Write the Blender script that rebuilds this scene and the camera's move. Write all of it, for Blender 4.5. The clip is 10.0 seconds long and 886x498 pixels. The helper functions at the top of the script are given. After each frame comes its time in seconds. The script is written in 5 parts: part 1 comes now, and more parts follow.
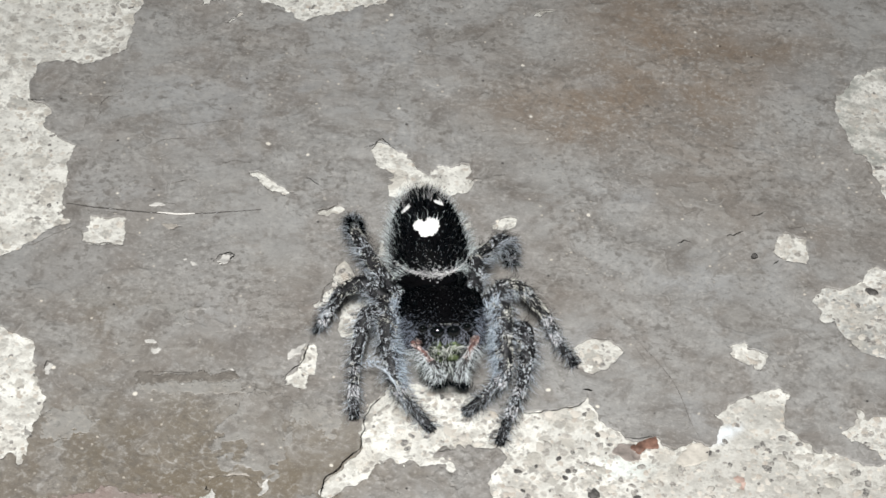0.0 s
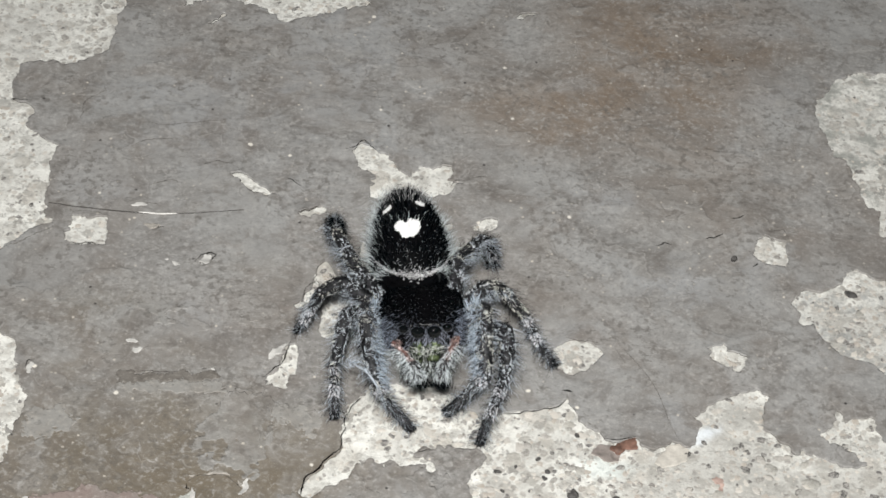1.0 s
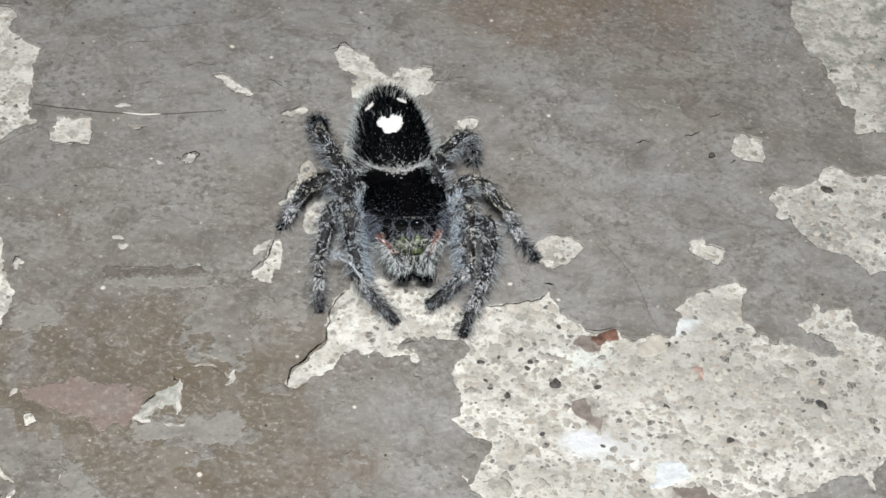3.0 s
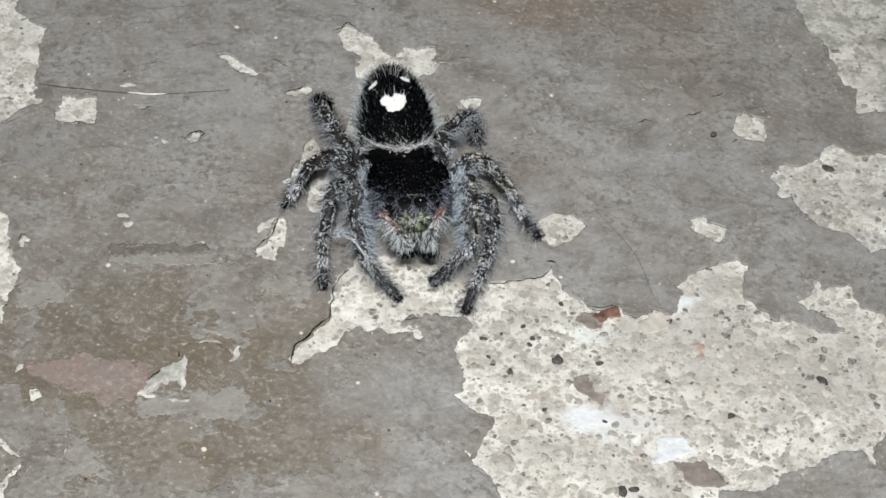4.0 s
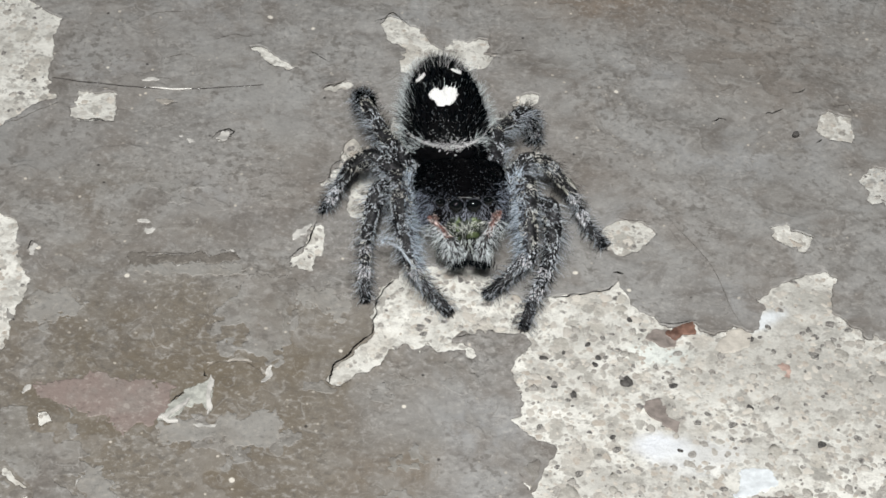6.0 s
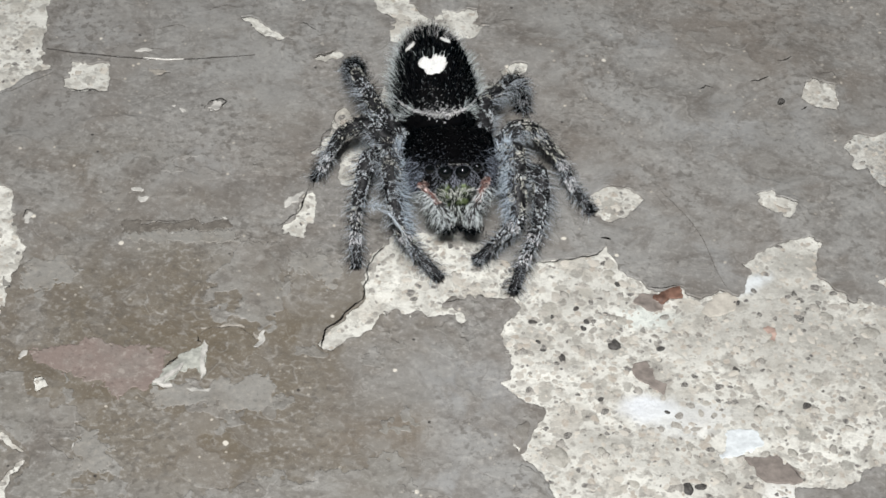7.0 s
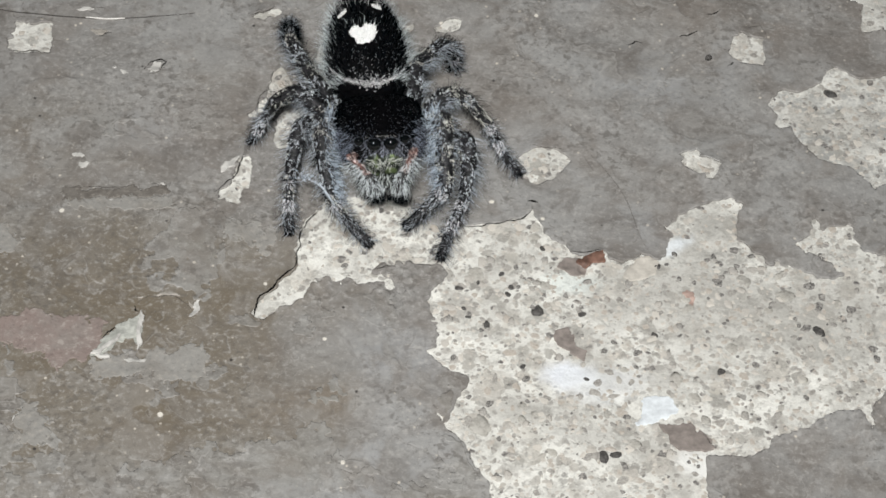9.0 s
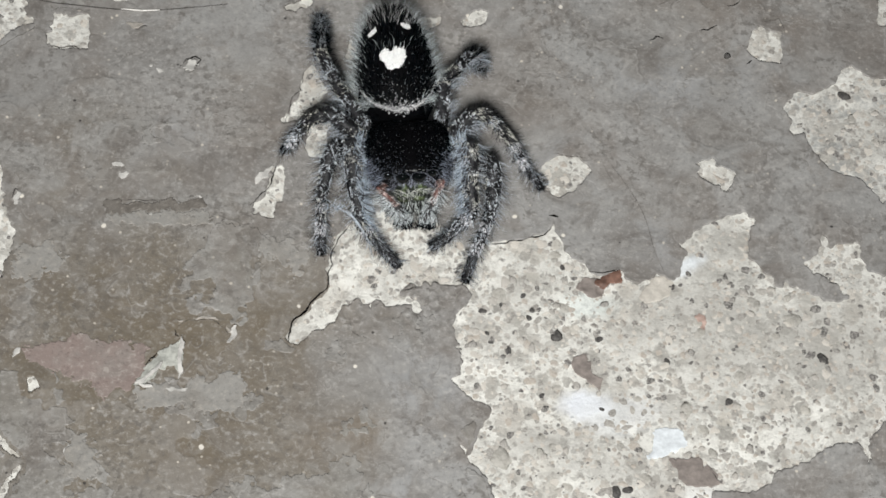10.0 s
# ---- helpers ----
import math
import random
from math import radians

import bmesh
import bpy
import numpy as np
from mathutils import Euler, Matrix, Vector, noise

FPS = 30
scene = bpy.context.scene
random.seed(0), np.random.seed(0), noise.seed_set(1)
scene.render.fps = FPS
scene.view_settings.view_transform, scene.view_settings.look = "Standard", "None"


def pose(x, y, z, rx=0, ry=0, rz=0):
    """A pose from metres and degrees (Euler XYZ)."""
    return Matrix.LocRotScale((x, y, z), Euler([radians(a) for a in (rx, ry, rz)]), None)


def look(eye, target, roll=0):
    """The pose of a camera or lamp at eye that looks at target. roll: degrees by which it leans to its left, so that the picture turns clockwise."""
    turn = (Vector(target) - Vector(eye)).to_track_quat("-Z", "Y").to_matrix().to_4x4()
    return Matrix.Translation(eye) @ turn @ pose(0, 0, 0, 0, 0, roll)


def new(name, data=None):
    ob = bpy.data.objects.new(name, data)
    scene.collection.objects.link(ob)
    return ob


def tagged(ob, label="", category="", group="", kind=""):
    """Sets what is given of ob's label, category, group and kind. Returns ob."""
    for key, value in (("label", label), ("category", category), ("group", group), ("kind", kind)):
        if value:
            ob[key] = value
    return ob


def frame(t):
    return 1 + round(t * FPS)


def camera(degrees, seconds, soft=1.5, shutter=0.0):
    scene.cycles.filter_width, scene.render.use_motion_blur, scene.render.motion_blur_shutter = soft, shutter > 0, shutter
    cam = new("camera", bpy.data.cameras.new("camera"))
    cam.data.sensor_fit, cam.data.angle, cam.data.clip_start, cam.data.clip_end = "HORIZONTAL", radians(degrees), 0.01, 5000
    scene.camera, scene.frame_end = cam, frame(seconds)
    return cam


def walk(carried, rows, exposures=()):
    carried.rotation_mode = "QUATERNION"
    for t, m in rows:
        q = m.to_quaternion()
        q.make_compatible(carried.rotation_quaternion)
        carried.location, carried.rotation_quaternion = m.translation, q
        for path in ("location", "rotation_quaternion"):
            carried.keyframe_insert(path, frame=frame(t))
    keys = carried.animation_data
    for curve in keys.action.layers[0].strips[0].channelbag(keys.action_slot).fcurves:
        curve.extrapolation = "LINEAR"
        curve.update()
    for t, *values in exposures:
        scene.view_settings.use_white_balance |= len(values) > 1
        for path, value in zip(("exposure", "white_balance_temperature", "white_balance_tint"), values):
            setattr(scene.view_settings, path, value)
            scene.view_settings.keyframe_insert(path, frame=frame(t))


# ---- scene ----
MM = 0.001

# camera and its path
cam = camera(20.66, 10.0, soft=1.62)
PATH = [
    (0.0, look((0.00047, -0.10393, 0.11397), (-0.00113, 0.01620, 0), 3.574)),
    (0.2, look((0.00013, -0.10363, 0.11363), (-0.00109, 0.01448, 0), 3.782)),
    (0.3, look((0.00086, -0.10413, 0.11358), (-0.00070, 0.01628, 0), 3.679)),
    (0.5, look((0.00091, -0.10450, 0.11419), (0.00004, 0.01750, 0), 4.031)),
    (0.7, look((0.00099, -0.10483, 0.11399), (0.00006, 0.01767, 0), 4.180)),
    (0.9, look((0.00094, -0.10471, 0.11375), (0.00005, 0.01640, 0), 4.133)),
    (1.0, look((0.00064, -0.10450, 0.11413), (0.00015, 0.01645, 0), 4.228)),
    (1.2, look((0.00044, -0.10459, 0.11410), (0.00006, 0.01499, 0), 4.207)),
    (1.3, look((0.00070, -0.10502, 0.11368), (0.00023, 0.01366, 0), 4.191)),
    (1.5, look((-0.00005, -0.10472, 0.11367), (0.00014, 0.01340, 0), 4.396)),
    (1.7, look((-0.00035, -0.10471, 0.11374), (0.00007, 0.01339, 0), 4.407)),
    (1.8, look((-0.00061, -0.10418, 0.11397), (0.00013, 0.01500, 0), 4.471)),
    (2.0, look((-0.00037, -0.10468, 0.11470), (0.00074, 0.01449, 0), 4.563)),
    (2.2, look((0.00003, -0.10576, 0.11381), (0.00141, 0.01342, 0), 4.606)),
    (2.3, look((0.00008, -0.10586, 0.11391), (0.00173, 0.01258, 0), 4.703)),
    (2.5, look((-0.00009, -0.10636, 0.11359), (0.00158, 0.01117, 0), 4.667)),
    (2.7, look((-0.00016, -0.10712, 0.11326), (0.00185, 0.00869, 0), 4.712)),
    (3.8, look((0.00017, -0.11017, 0.11279), (0.00184, 0.00412, 0), 4.583)),
    (4.0, look((0.00024, -0.10981, 0.11286), (0.00173, 0.00447, 0), 4.514)),
    (4.2, look((-0.00020, -0.10814, 0.11155), (0.00096, 0.00409, 0), 4.403)),
    (4.3, look((-0.00072, -0.10885, 0.10900), (0.00057, 0.00120, 0), 4.344)),
    (4.5, look((-0.00361, -0.10468, 0.10313), (-0.00254, -0.00044, 0), 4.361)),
    (4.7, look((-0.00332, -0.10069, 0.10028), (-0.00320, 0.00028, 0), 4.036)),
    (4.8, look((-0.00261, -0.09943, 0.09875), (-0.00296, 0.00163, 0), 3.875)),
    (5.0, look((-0.00141, -0.09669, 0.09984), (-0.00126, 0.00529, 0), 4.117)),
    (5.2, look((-0.00153, -0.09775, 0.09852), (-0.00179, 0.00486, 0), 3.999)),
    (5.3, look((-0.00168, -0.09813, 0.09828), (-0.00247, 0.00412, 0), 3.782)),
    (5.5, look((-0.00111, -0.09883, 0.09876), (-0.00234, 0.00463, 0), 3.610)),
    (5.7, look((-0.00129, -0.09792, 0.10070), (-0.00200, 0.00747, 0), 3.822)),
    (5.8, look((-0.00096, -0.09840, 0.10074), (-0.00203, 0.00696, 0), 3.697)),
    (6.0, look((-0.00078, -0.09958, 0.10075), (-0.00158, 0.00497, 0), 3.824)),
    (6.2, look((-0.00058, -0.10056, 0.10045), (-0.00114, 0.00254, 0), 3.874)),
    (7.3, look((-0.00035, -0.10175, 0.10183), (-0.00064, 0.00186, 0), 3.523)),
    (7.5, look((-0.00022, -0.10202, 0.10160), (-0.00078, 0.00111, 0), 3.162)),
    (7.7, look((-0.00023, -0.10143, 0.10126), (-0.00065, 0.00180, 0), 3.109)),
    (8.0, look((-0.00033, -0.09869, 0.10108), (-0.00100, 0.00564, 0), 2.800)),
    (8.2, look((-0.00004, -0.09950, 0.09788), (-0.00093, 0.00240, 0), 2.571)),
    (8.3, look((0.00002, -0.09984, 0.09683), (-0.00084, 0.00041, 0), 2.711)),
    (8.5, look((0.00078, -0.09925, 0.09745), (0.00018, 0.00097, 0), 2.839)),
    (8.7, look((0.00222, -0.09861, 0.10036), (0.00078, 0.00201, 0), 2.667)),
    (8.8, look((0.00305, -0.09907, 0.10489), (0.00106, 0.00127, 0), 2.469)),
    (9.0, look((0.00375, -0.09720, 0.11200), (0.00354, -0.00036, 0), 3.512)),
    (9.2, look((0.00308, -0.09406, 0.11770), (0.00312, -0.00270, 0), 3.658)),
    (9.3, look((0.00276, -0.09190, 0.11992), (0.00236, -0.00153, 0), 3.547)),
    (9.5, look((0.00140, -0.08710, 0.12500), (0.00132, 0.00039, 0), 3.831)),
    (9.6, look((0.00154, -0.08598, 0.12643), (0.00157, -0.00004, 0), 3.950)),
    (9.7, look((0.00120, -0.08333, 0.12950), (0.00196, 0.00045, 0), 4.441)),
    (10.0, look((0.00073, -0.07686, 0.13514), (0.00188, 0.00094, 0), 4.947)),
]
EXPOSURES = [(0.0, 0.22), (0.5, 0.06), (2.5, 0.02), (4.0, -0.07), (4.5, -0.03), (5.5, -0.05), (7.5, -0.09), (8.0, -0.07), (8.5, -0.13), (9.0, -0.18), (10.0, -0.17)]
walk(cam, PATH, EXPOSURES)

# light: a dim room and the white torch beside the lens
world = bpy.data.worlds.new("room_light")
scene.world = world
world.use_nodes = True
world.node_tree.nodes["Background"].inputs[0].default_value = (0.92, 0.96, 1.0, 1)
world.node_tree.nodes["Background"].inputs[1].default_value = 0.08
torch = new("torch_light", bpy.data.lights.new("torch_light", "AREA"))
torch.data.shape, torch.data.size = "DISK", 0.026
torch.data.spread = radians(100)
torch.data.energy = 0.187
torch.data.color = (0.985, 0.98, 0.97)
torch.matrix_world = look((-0.003, -0.128, 0.172), (0.0, 0.014, 0.0))


# ---- materials ----
class Nodes:
    """Small helper that wires procedural materials."""

    def __init__(self, name, rough=0.6, spec=0.4):
        self.mat = bpy.data.materials.new(name)
        self.mat.use_nodes = True
        self.tree = self.mat.node_tree
        self.bsdf = self.tree.nodes["Principled BSDF"]
        self.bsdf.inputs["Roughness"].default_value = rough
        self.bsdf.inputs["Specular IOR Level"].default_value = spec
        self.coord = self.tree.nodes.new("ShaderNodeTexCoord").outputs["Object"]

    def link(self, a, b):
        self.tree.links.new(a, b)

    def put(self, socket, value):
        if isinstance(value, bpy.types.NodeSocket):
            self.link(value, socket)
        elif isinstance(value, tuple) and len(value) == 3 and socket.type == "RGBA":
            socket.default_value = (*value, 1)
        else:
            socket.default_value = value

    def noise(self, size, detail=4.0, rough=0.55, warp=0.0):
        n = self.tree.nodes.new("ShaderNodeTexNoise")
        self.link(self.coord, n.inputs["Vector"])
        n.inputs["Scale"].default_value = 1.0 / size
        n.inputs["Detail"].default_value = detail
        n.inputs["Roughness"].default_value = rough
        n.inputs["Distortion"].default_value = warp
        return n.outputs["Fac"]

    def cells(self, size, out="Distance", randomness=1.0, feature="F1"):
        n = self.tree.nodes.new("ShaderNodeTexVoronoi")
        n.feature = feature
        self.link(self.coord, n.inputs["Vector"])
        n.inputs["Scale"].default_value = 1.0 / size
        n.inputs["Randomness"].default_value = randomness
        return n.outputs[out]

    def ramp(self, value, lo, hi, a=0.0, b=1.0):
        n = self.tree.nodes.new("ShaderNodeMapRange")
        n.interpolation_type = "SMOOTHSTEP"
        self.put(n.inputs["Value"], value)
        for key, v in (("From Min", lo), ("From Max", hi), ("To Min", a), ("To Max", b)):
            n.inputs[key].default_value = v
        return n.outputs["Result"]

    def math(self, op, a, b=0.0):
        n = self.tree.nodes.new("ShaderNodeMath")
        n.operation = op
        self.put(n.inputs[0], a)
        self.put(n.inputs[1], b)
        return n.outputs[0]

    def mix(self, fac, a, b, blend="MIX"):
        n = self.tree.nodes.new("ShaderNodeMix")
        n.data_type, n.blend_type = "RGBA", blend
        self.put(n.inputs[0], fac)
        self.put(n.inputs[6], a)
        self.put(n.inputs[7], b)
        return n.outputs[2]

    def blot(self, x, y, rx, ry, turn=0.0, edge=0.55, ragged=0.5, size=4.0):
        """A stain of ragged oval shape, centred and sized in millimetres."""
        m = self.tree.nodes.new("ShaderNodeMapping")
        m.vector_type = "TEXTURE"
        self.link(self.coord, m.inputs["Vector"])
        m.inputs["Location"].default_value = (x * MM, y * MM, 0)
        m.inputs["Rotation"].default_value = (0, 0, radians(turn))
        m.inputs["Scale"].default_value = (rx * MM, ry * MM, 1)
        n = self.tree.nodes.new("ShaderNodeVectorMath")
        n.operation = "LENGTH"
        self.link(m.outputs[0], n.inputs[0])
        wob = self.math("MULTIPLY", self.math("SUBTRACT", self.noise(size * MM, 5, 0.6), 0.5), ragged * 2)
        return self.ramp(self.math("ADD", n.outputs["Value"], wob), 1.0, edge)

    def colour(self, value):
        self.put(self.bsdf.inputs["Base Color"], value)

    def bump(self, height, strength, distance):
        n = self.tree.nodes.new("ShaderNodeBump")
        n.inputs["Strength"].default_value = strength
        n.inputs["Distance"].default_value = distance
        self.put(n.inputs["Height"], height)
        self.link(n.outputs[0], self.bsdf.inputs["Normal"])


def warped(n, size, amount):
    """Floor places shifted by noise, so that shapes lose their roundness."""
    t = n.tree.nodes.new("ShaderNodeTexNoise")
    n.link(n.coord, t.inputs["Vector"])
    t.inputs["Scale"].default_value = 1.0 / size
    t.inputs["Detail"].default_value = 3.0
    sub = n.tree.nodes.new("ShaderNodeVectorMath")
    sub.operation = "SUBTRACT"
    n.link(t.outputs["Color"], sub.inputs[0])
    sub.inputs[1].default_value = (0.5, 0.5, 0.5)
    mul = n.tree.nodes.new("ShaderNodeVectorMath")
    mul.operation = "MULTIPLY_ADD"
    n.link(sub.outputs[0], mul.inputs[0])
    mul.inputs[1].default_value = (amount, amount, 0.0)
    n.link(n.coord, mul.inputs[2])
    return mul.outputs[0]


def paint_material(name, stained=True):
    """Weathered floor paint; stained: the lower coat with its brown stains, else the greyer coat that lies on it."""
    n = Nodes(name, 0.5, 0.35)
    flat = n.coord
    n.coord = warped(n, 8 * MM, 6 * MM)
    base = n.mix(n.ramp(n.noise(13 * MM, 5, 0.55), 0.38, 0.64), *(((0.305, 0.299, 0.286), (0.242, 0.222, 0.201)) if stained else ((0.262, 0.249, 0.224), (0.215, 0.196, 0.168))))
    # brown stains, the rusty one behind the spider and the dull ones in front
    rust, dull = (0.212, 0.162, 0.118), (0.172, 0.144, 0.106)
    for x, y, rx, ry, k, tone in ((-17, -6, 22, 14, 1.0, dull), (-10, -16, 14, 8, 0.9, dull), (5, -20, 8, 4, 0.5, dull), (16.5, 41, 12, 11, 1.0, rust), (14, 34, 12, 8, 0.7, rust), (6.5, 31.5, 10, 6, 0.85, rust), (18, 27, 12, 9, 0.35, rust), (20, 22, 10, 6, 0.25, rust), (-4, -12.5, 6, 3, 0.35, rust), (-20, -17, 15, 9, 0.9, dull), (-25, -13, 9, 8, 0.8, dull), (-24, 5, 9, 6, 0.45, dull), (-2, 38, 7, 4, 0.3, rust), (-22, 9, 6, 3, 0.4, dull), (19, 27, 4, 2, 0.3, rust), (-13, 12, 5, 3, 0.3, dull)) if stained else ():
        base = n.mix(n.math("MULTIPLY", n.blot(x, y, rx, ry, 5, 0.1, 0.5, 4.0), k), base, tone)
    # bluish-white scuffs
    for x, y, rx, ry, k in ((-18, 30, 12, 9, 0.5), (-7, 37, 11, 9, 0.5), (-4, 28, 6, 3, 0.35), (17, 15, 7, 4, 0.55), (9, 35.4, 3, 1.6, 0.8), (11.5, 23.6, 4, 2.6, 0.7), (22, 43, 5, 3, 0.6), (17.5, 47, 3, 2, 0.6), (-2, -8, 5, 4, 0.5), (1.5, -9, 4, 6, 0.6), (1, -16, 6, 4, 0.5), (-3, -20, 6, 4, 0.4), (15.5, 2.2, 3, 2.6, 0.45), (-24, 20, 4, 3, 0.5), (24, 36, 5, 4, 0.5), (20, 30, 3, 2, 0.4), (-16, 8, 6, 3, 0.35), (8, 8, 6, 3, 0.3), (-27, 3, 4, 2, 0.4), (-12.5, -10.8, 5, 2, 0.35)):
        base = n.mix(n.math("MULTIPLY", n.blot(x, y, rx, ry, 0, 0.0, 0.7, 2.5), k), base, (0.372, 0.380, 0.385))
    # clouds and mottles of several sizes, soft at the edges
    base = n.mix(n.ramp(n.noise(6.0 * MM, 4, 0.6), 0.42, 0.70, 0.0, 0.55), base, (0.372, 0.368, 0.355))
    base = n.mix(n.ramp(n.noise(4.2 * MM, 5, 0.62), 0.48, 0.64, 0.0, 0.70), base, (0.158, 0.141, 0.123))
    base = n.mix(n.ramp(n.noise(2.1 * MM, 5, 0.66), 0.50, 0.64, 0.0, 0.50), base, (0.40, 0.392, 0.372))
    base = n.mix(n.ramp(n.noise(1.6 * MM, 5, 0.66), 0.52, 0.66, 0.0, 0.52), base, (0.150, 0.136, 0.122))
    brown_side = n.blot(-16, -9, 24, 17, 8, 0.2, 0.4, 6.0)
    base = n.mix(n.math("MULTIPLY", n.ramp(n.noise(7.0 * MM, 5, 0.62), 0.47, 0.60, 0.0, 0.42), n.math("SUBTRACT", 1.0, n.math("MULTIPLY", brown_side, 0.75))), base, (0.348, 0.346, 0.335))
    base = n.mix(n.ramp(n.noise(5.2 * MM, 6, 0.66), 0.49, 0.61, 0.0, 0.48), base, (0.205, 0.180, 0.156))
    # the stains show through the mottles
    for x, y, rx, ry, k, tone in ((16, 41, 13, 11, 0.45, rust), (9, 32, 12, 7, 0.4, rust), (-17, -8, 17, 12, 0.72, dull), (-12, -14, 13, 7, 0.40, dull)) if stained else ():
        base = n.mix(n.math("MULTIPLY", n.blot(x, y, rx, ry, 5, 0.1, 0.4, 5.0), k), base, tone)
    n.coord = flat
    n.coord = warped(n, 2.0 * MM, 1.2 * MM)
    layer_a = n.ramp(n.noise(8.5 * MM, 3, 0.5), 0.535, 0.560)
    layer_b = n.ramp(n.noise(5.1 * MM, 3, 0.5), 0.600, 0.620)
    base = n.mix(n.math("MULTIPLY", layer_a, 0.14), base, (0.165, 0.150, 0.135))
    base = n.mix(n.math("MULTIPLY", layer_b, 0.22), base, (0.385, 0.375, 0.355))
    # broken rims where one coat ends on another: a pale lip, its shadow painted beside it
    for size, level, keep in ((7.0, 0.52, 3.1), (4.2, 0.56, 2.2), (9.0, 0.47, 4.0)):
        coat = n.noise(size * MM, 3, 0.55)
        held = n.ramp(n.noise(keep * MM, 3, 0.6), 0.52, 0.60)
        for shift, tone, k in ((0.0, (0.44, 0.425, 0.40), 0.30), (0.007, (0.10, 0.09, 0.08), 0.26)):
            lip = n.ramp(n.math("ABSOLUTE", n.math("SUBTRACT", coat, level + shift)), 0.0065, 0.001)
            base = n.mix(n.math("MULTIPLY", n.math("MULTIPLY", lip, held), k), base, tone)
    # worn streaks along the sweep of the broom
    m = n.tree.nodes.new("ShaderNodeMapping")
    m.inputs["Rotation"].default_value = (0, 0, radians(35))
    m.inputs["Scale"].default_value = (0.8, 1.0, 1.0)
    n.link(n.coord, m.inputs["Vector"])
    n.coord = m.outputs[0]
    base = n.mix(n.ramp(n.noise(0.9 * MM, 4, 0.6), 0.56, 0.70, 0.0, 0.20), base, (0.42, 0.41, 0.39))
    base = n.mix(n.ramp(n.noise(0.7 * MM, 4, 0.6), 0.58, 0.72, 0.0, 0.20), base, (0.14, 0.128, 0.115))
    n.coord = flat
    n.coord = warped(n, 1.2 * MM, 0.3 * MM)
    fine = n.noise(0.38 * MM, 4, 0.65)
    rough_area = n.ramp(n.noise(7 * MM, 4, 0.6), 0.40, 0.60, 0.45, 1.0)
    base = n.mix(n.math("MULTIPLY", n.ramp(fine, 0.52, 0.66, 0.0, 0.55), rough_area), base, (0.46, 0.445, 0.42))
    base = n.mix(n.math("MULTIPLY", n.ramp(fine, 0.46, 0.31, 0.0, 0.48), rough_area), base, (0.10, 0.092, 0.083))
    grain = n.noise(0.15 * MM, 3, 0.7)
    base = n.mix(n.ramp(grain, 0.58, 0.70, 0.0, 0.30), base, (0.52, 0.50, 0.46))
    base = n.mix(n.ramp(grain, 0.40, 0.28, 0.0, 0.26), base, (0.085, 0.078, 0.07))
    # dark mottles in crowds, where the coat is porous
    pores = n.math("MULTIPLY", n.ramp(n.noise(0.55 * MM, 4, 0.6), 0.52, 0.62, 0.0, 0.55), n.ramp(n.noise(6 * MM, 3, 0.6), 0.44, 0.60))
    base = n.mix(pores, base, (0.125, 0.114, 0.10))
    # pale specks of grit in crowds, single white ones, dark pinholes
    where = n.ramp(n.noise(5 * MM, 3), 0.48, 0.62)
    base = n.mix(n.math("MULTIPLY", n.ramp(n.cells(0.95 * MM), 0.13, 0.07, 0.0, 0.9), where), base, (0.62, 0.57, 0.49))
    base = n.mix(n.math("MULTIPLY", n.ramp(n.cells(0.62 * MM), 0.16, 0.09, 0.0, 0.65), n.ramp(n.noise(3.2 * MM, 4), 0.50, 0.64)), base, (0.56, 0.52, 0.45))
    base = n.mix(n.ramp(n.cells(3.3 * MM), 0.060, 0.035), base, (0.74, 0.70, 0.62))
    base = n.mix(n.ramp(n.cells(2.3 * MM), 0.055, 0.03, 0.0, 0.85), base, (0.035, 0.032, 0.03))
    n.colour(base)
    h = n.math("ADD", n.noise(3.0 * MM, 3, 0.5), n.math("MULTIPLY", fine, 0.13))
    steps = n.math("SUBTRACT", n.math("MULTIPLY", layer_b, 0.14), n.math("MULTIPLY", layer_a, 0.14))
    steps = n.math("SUBTRACT", steps, n.math("MULTIPLY", pores, 0.10))
    n.bump(n.math("ADD", h, steps), 0.5, 0.4 * MM)
    n.put(n.bsdf.inputs["Roughness"], n.ramp(fine, 0.3, 0.7, 0.62, 0.42))
    return n.mat


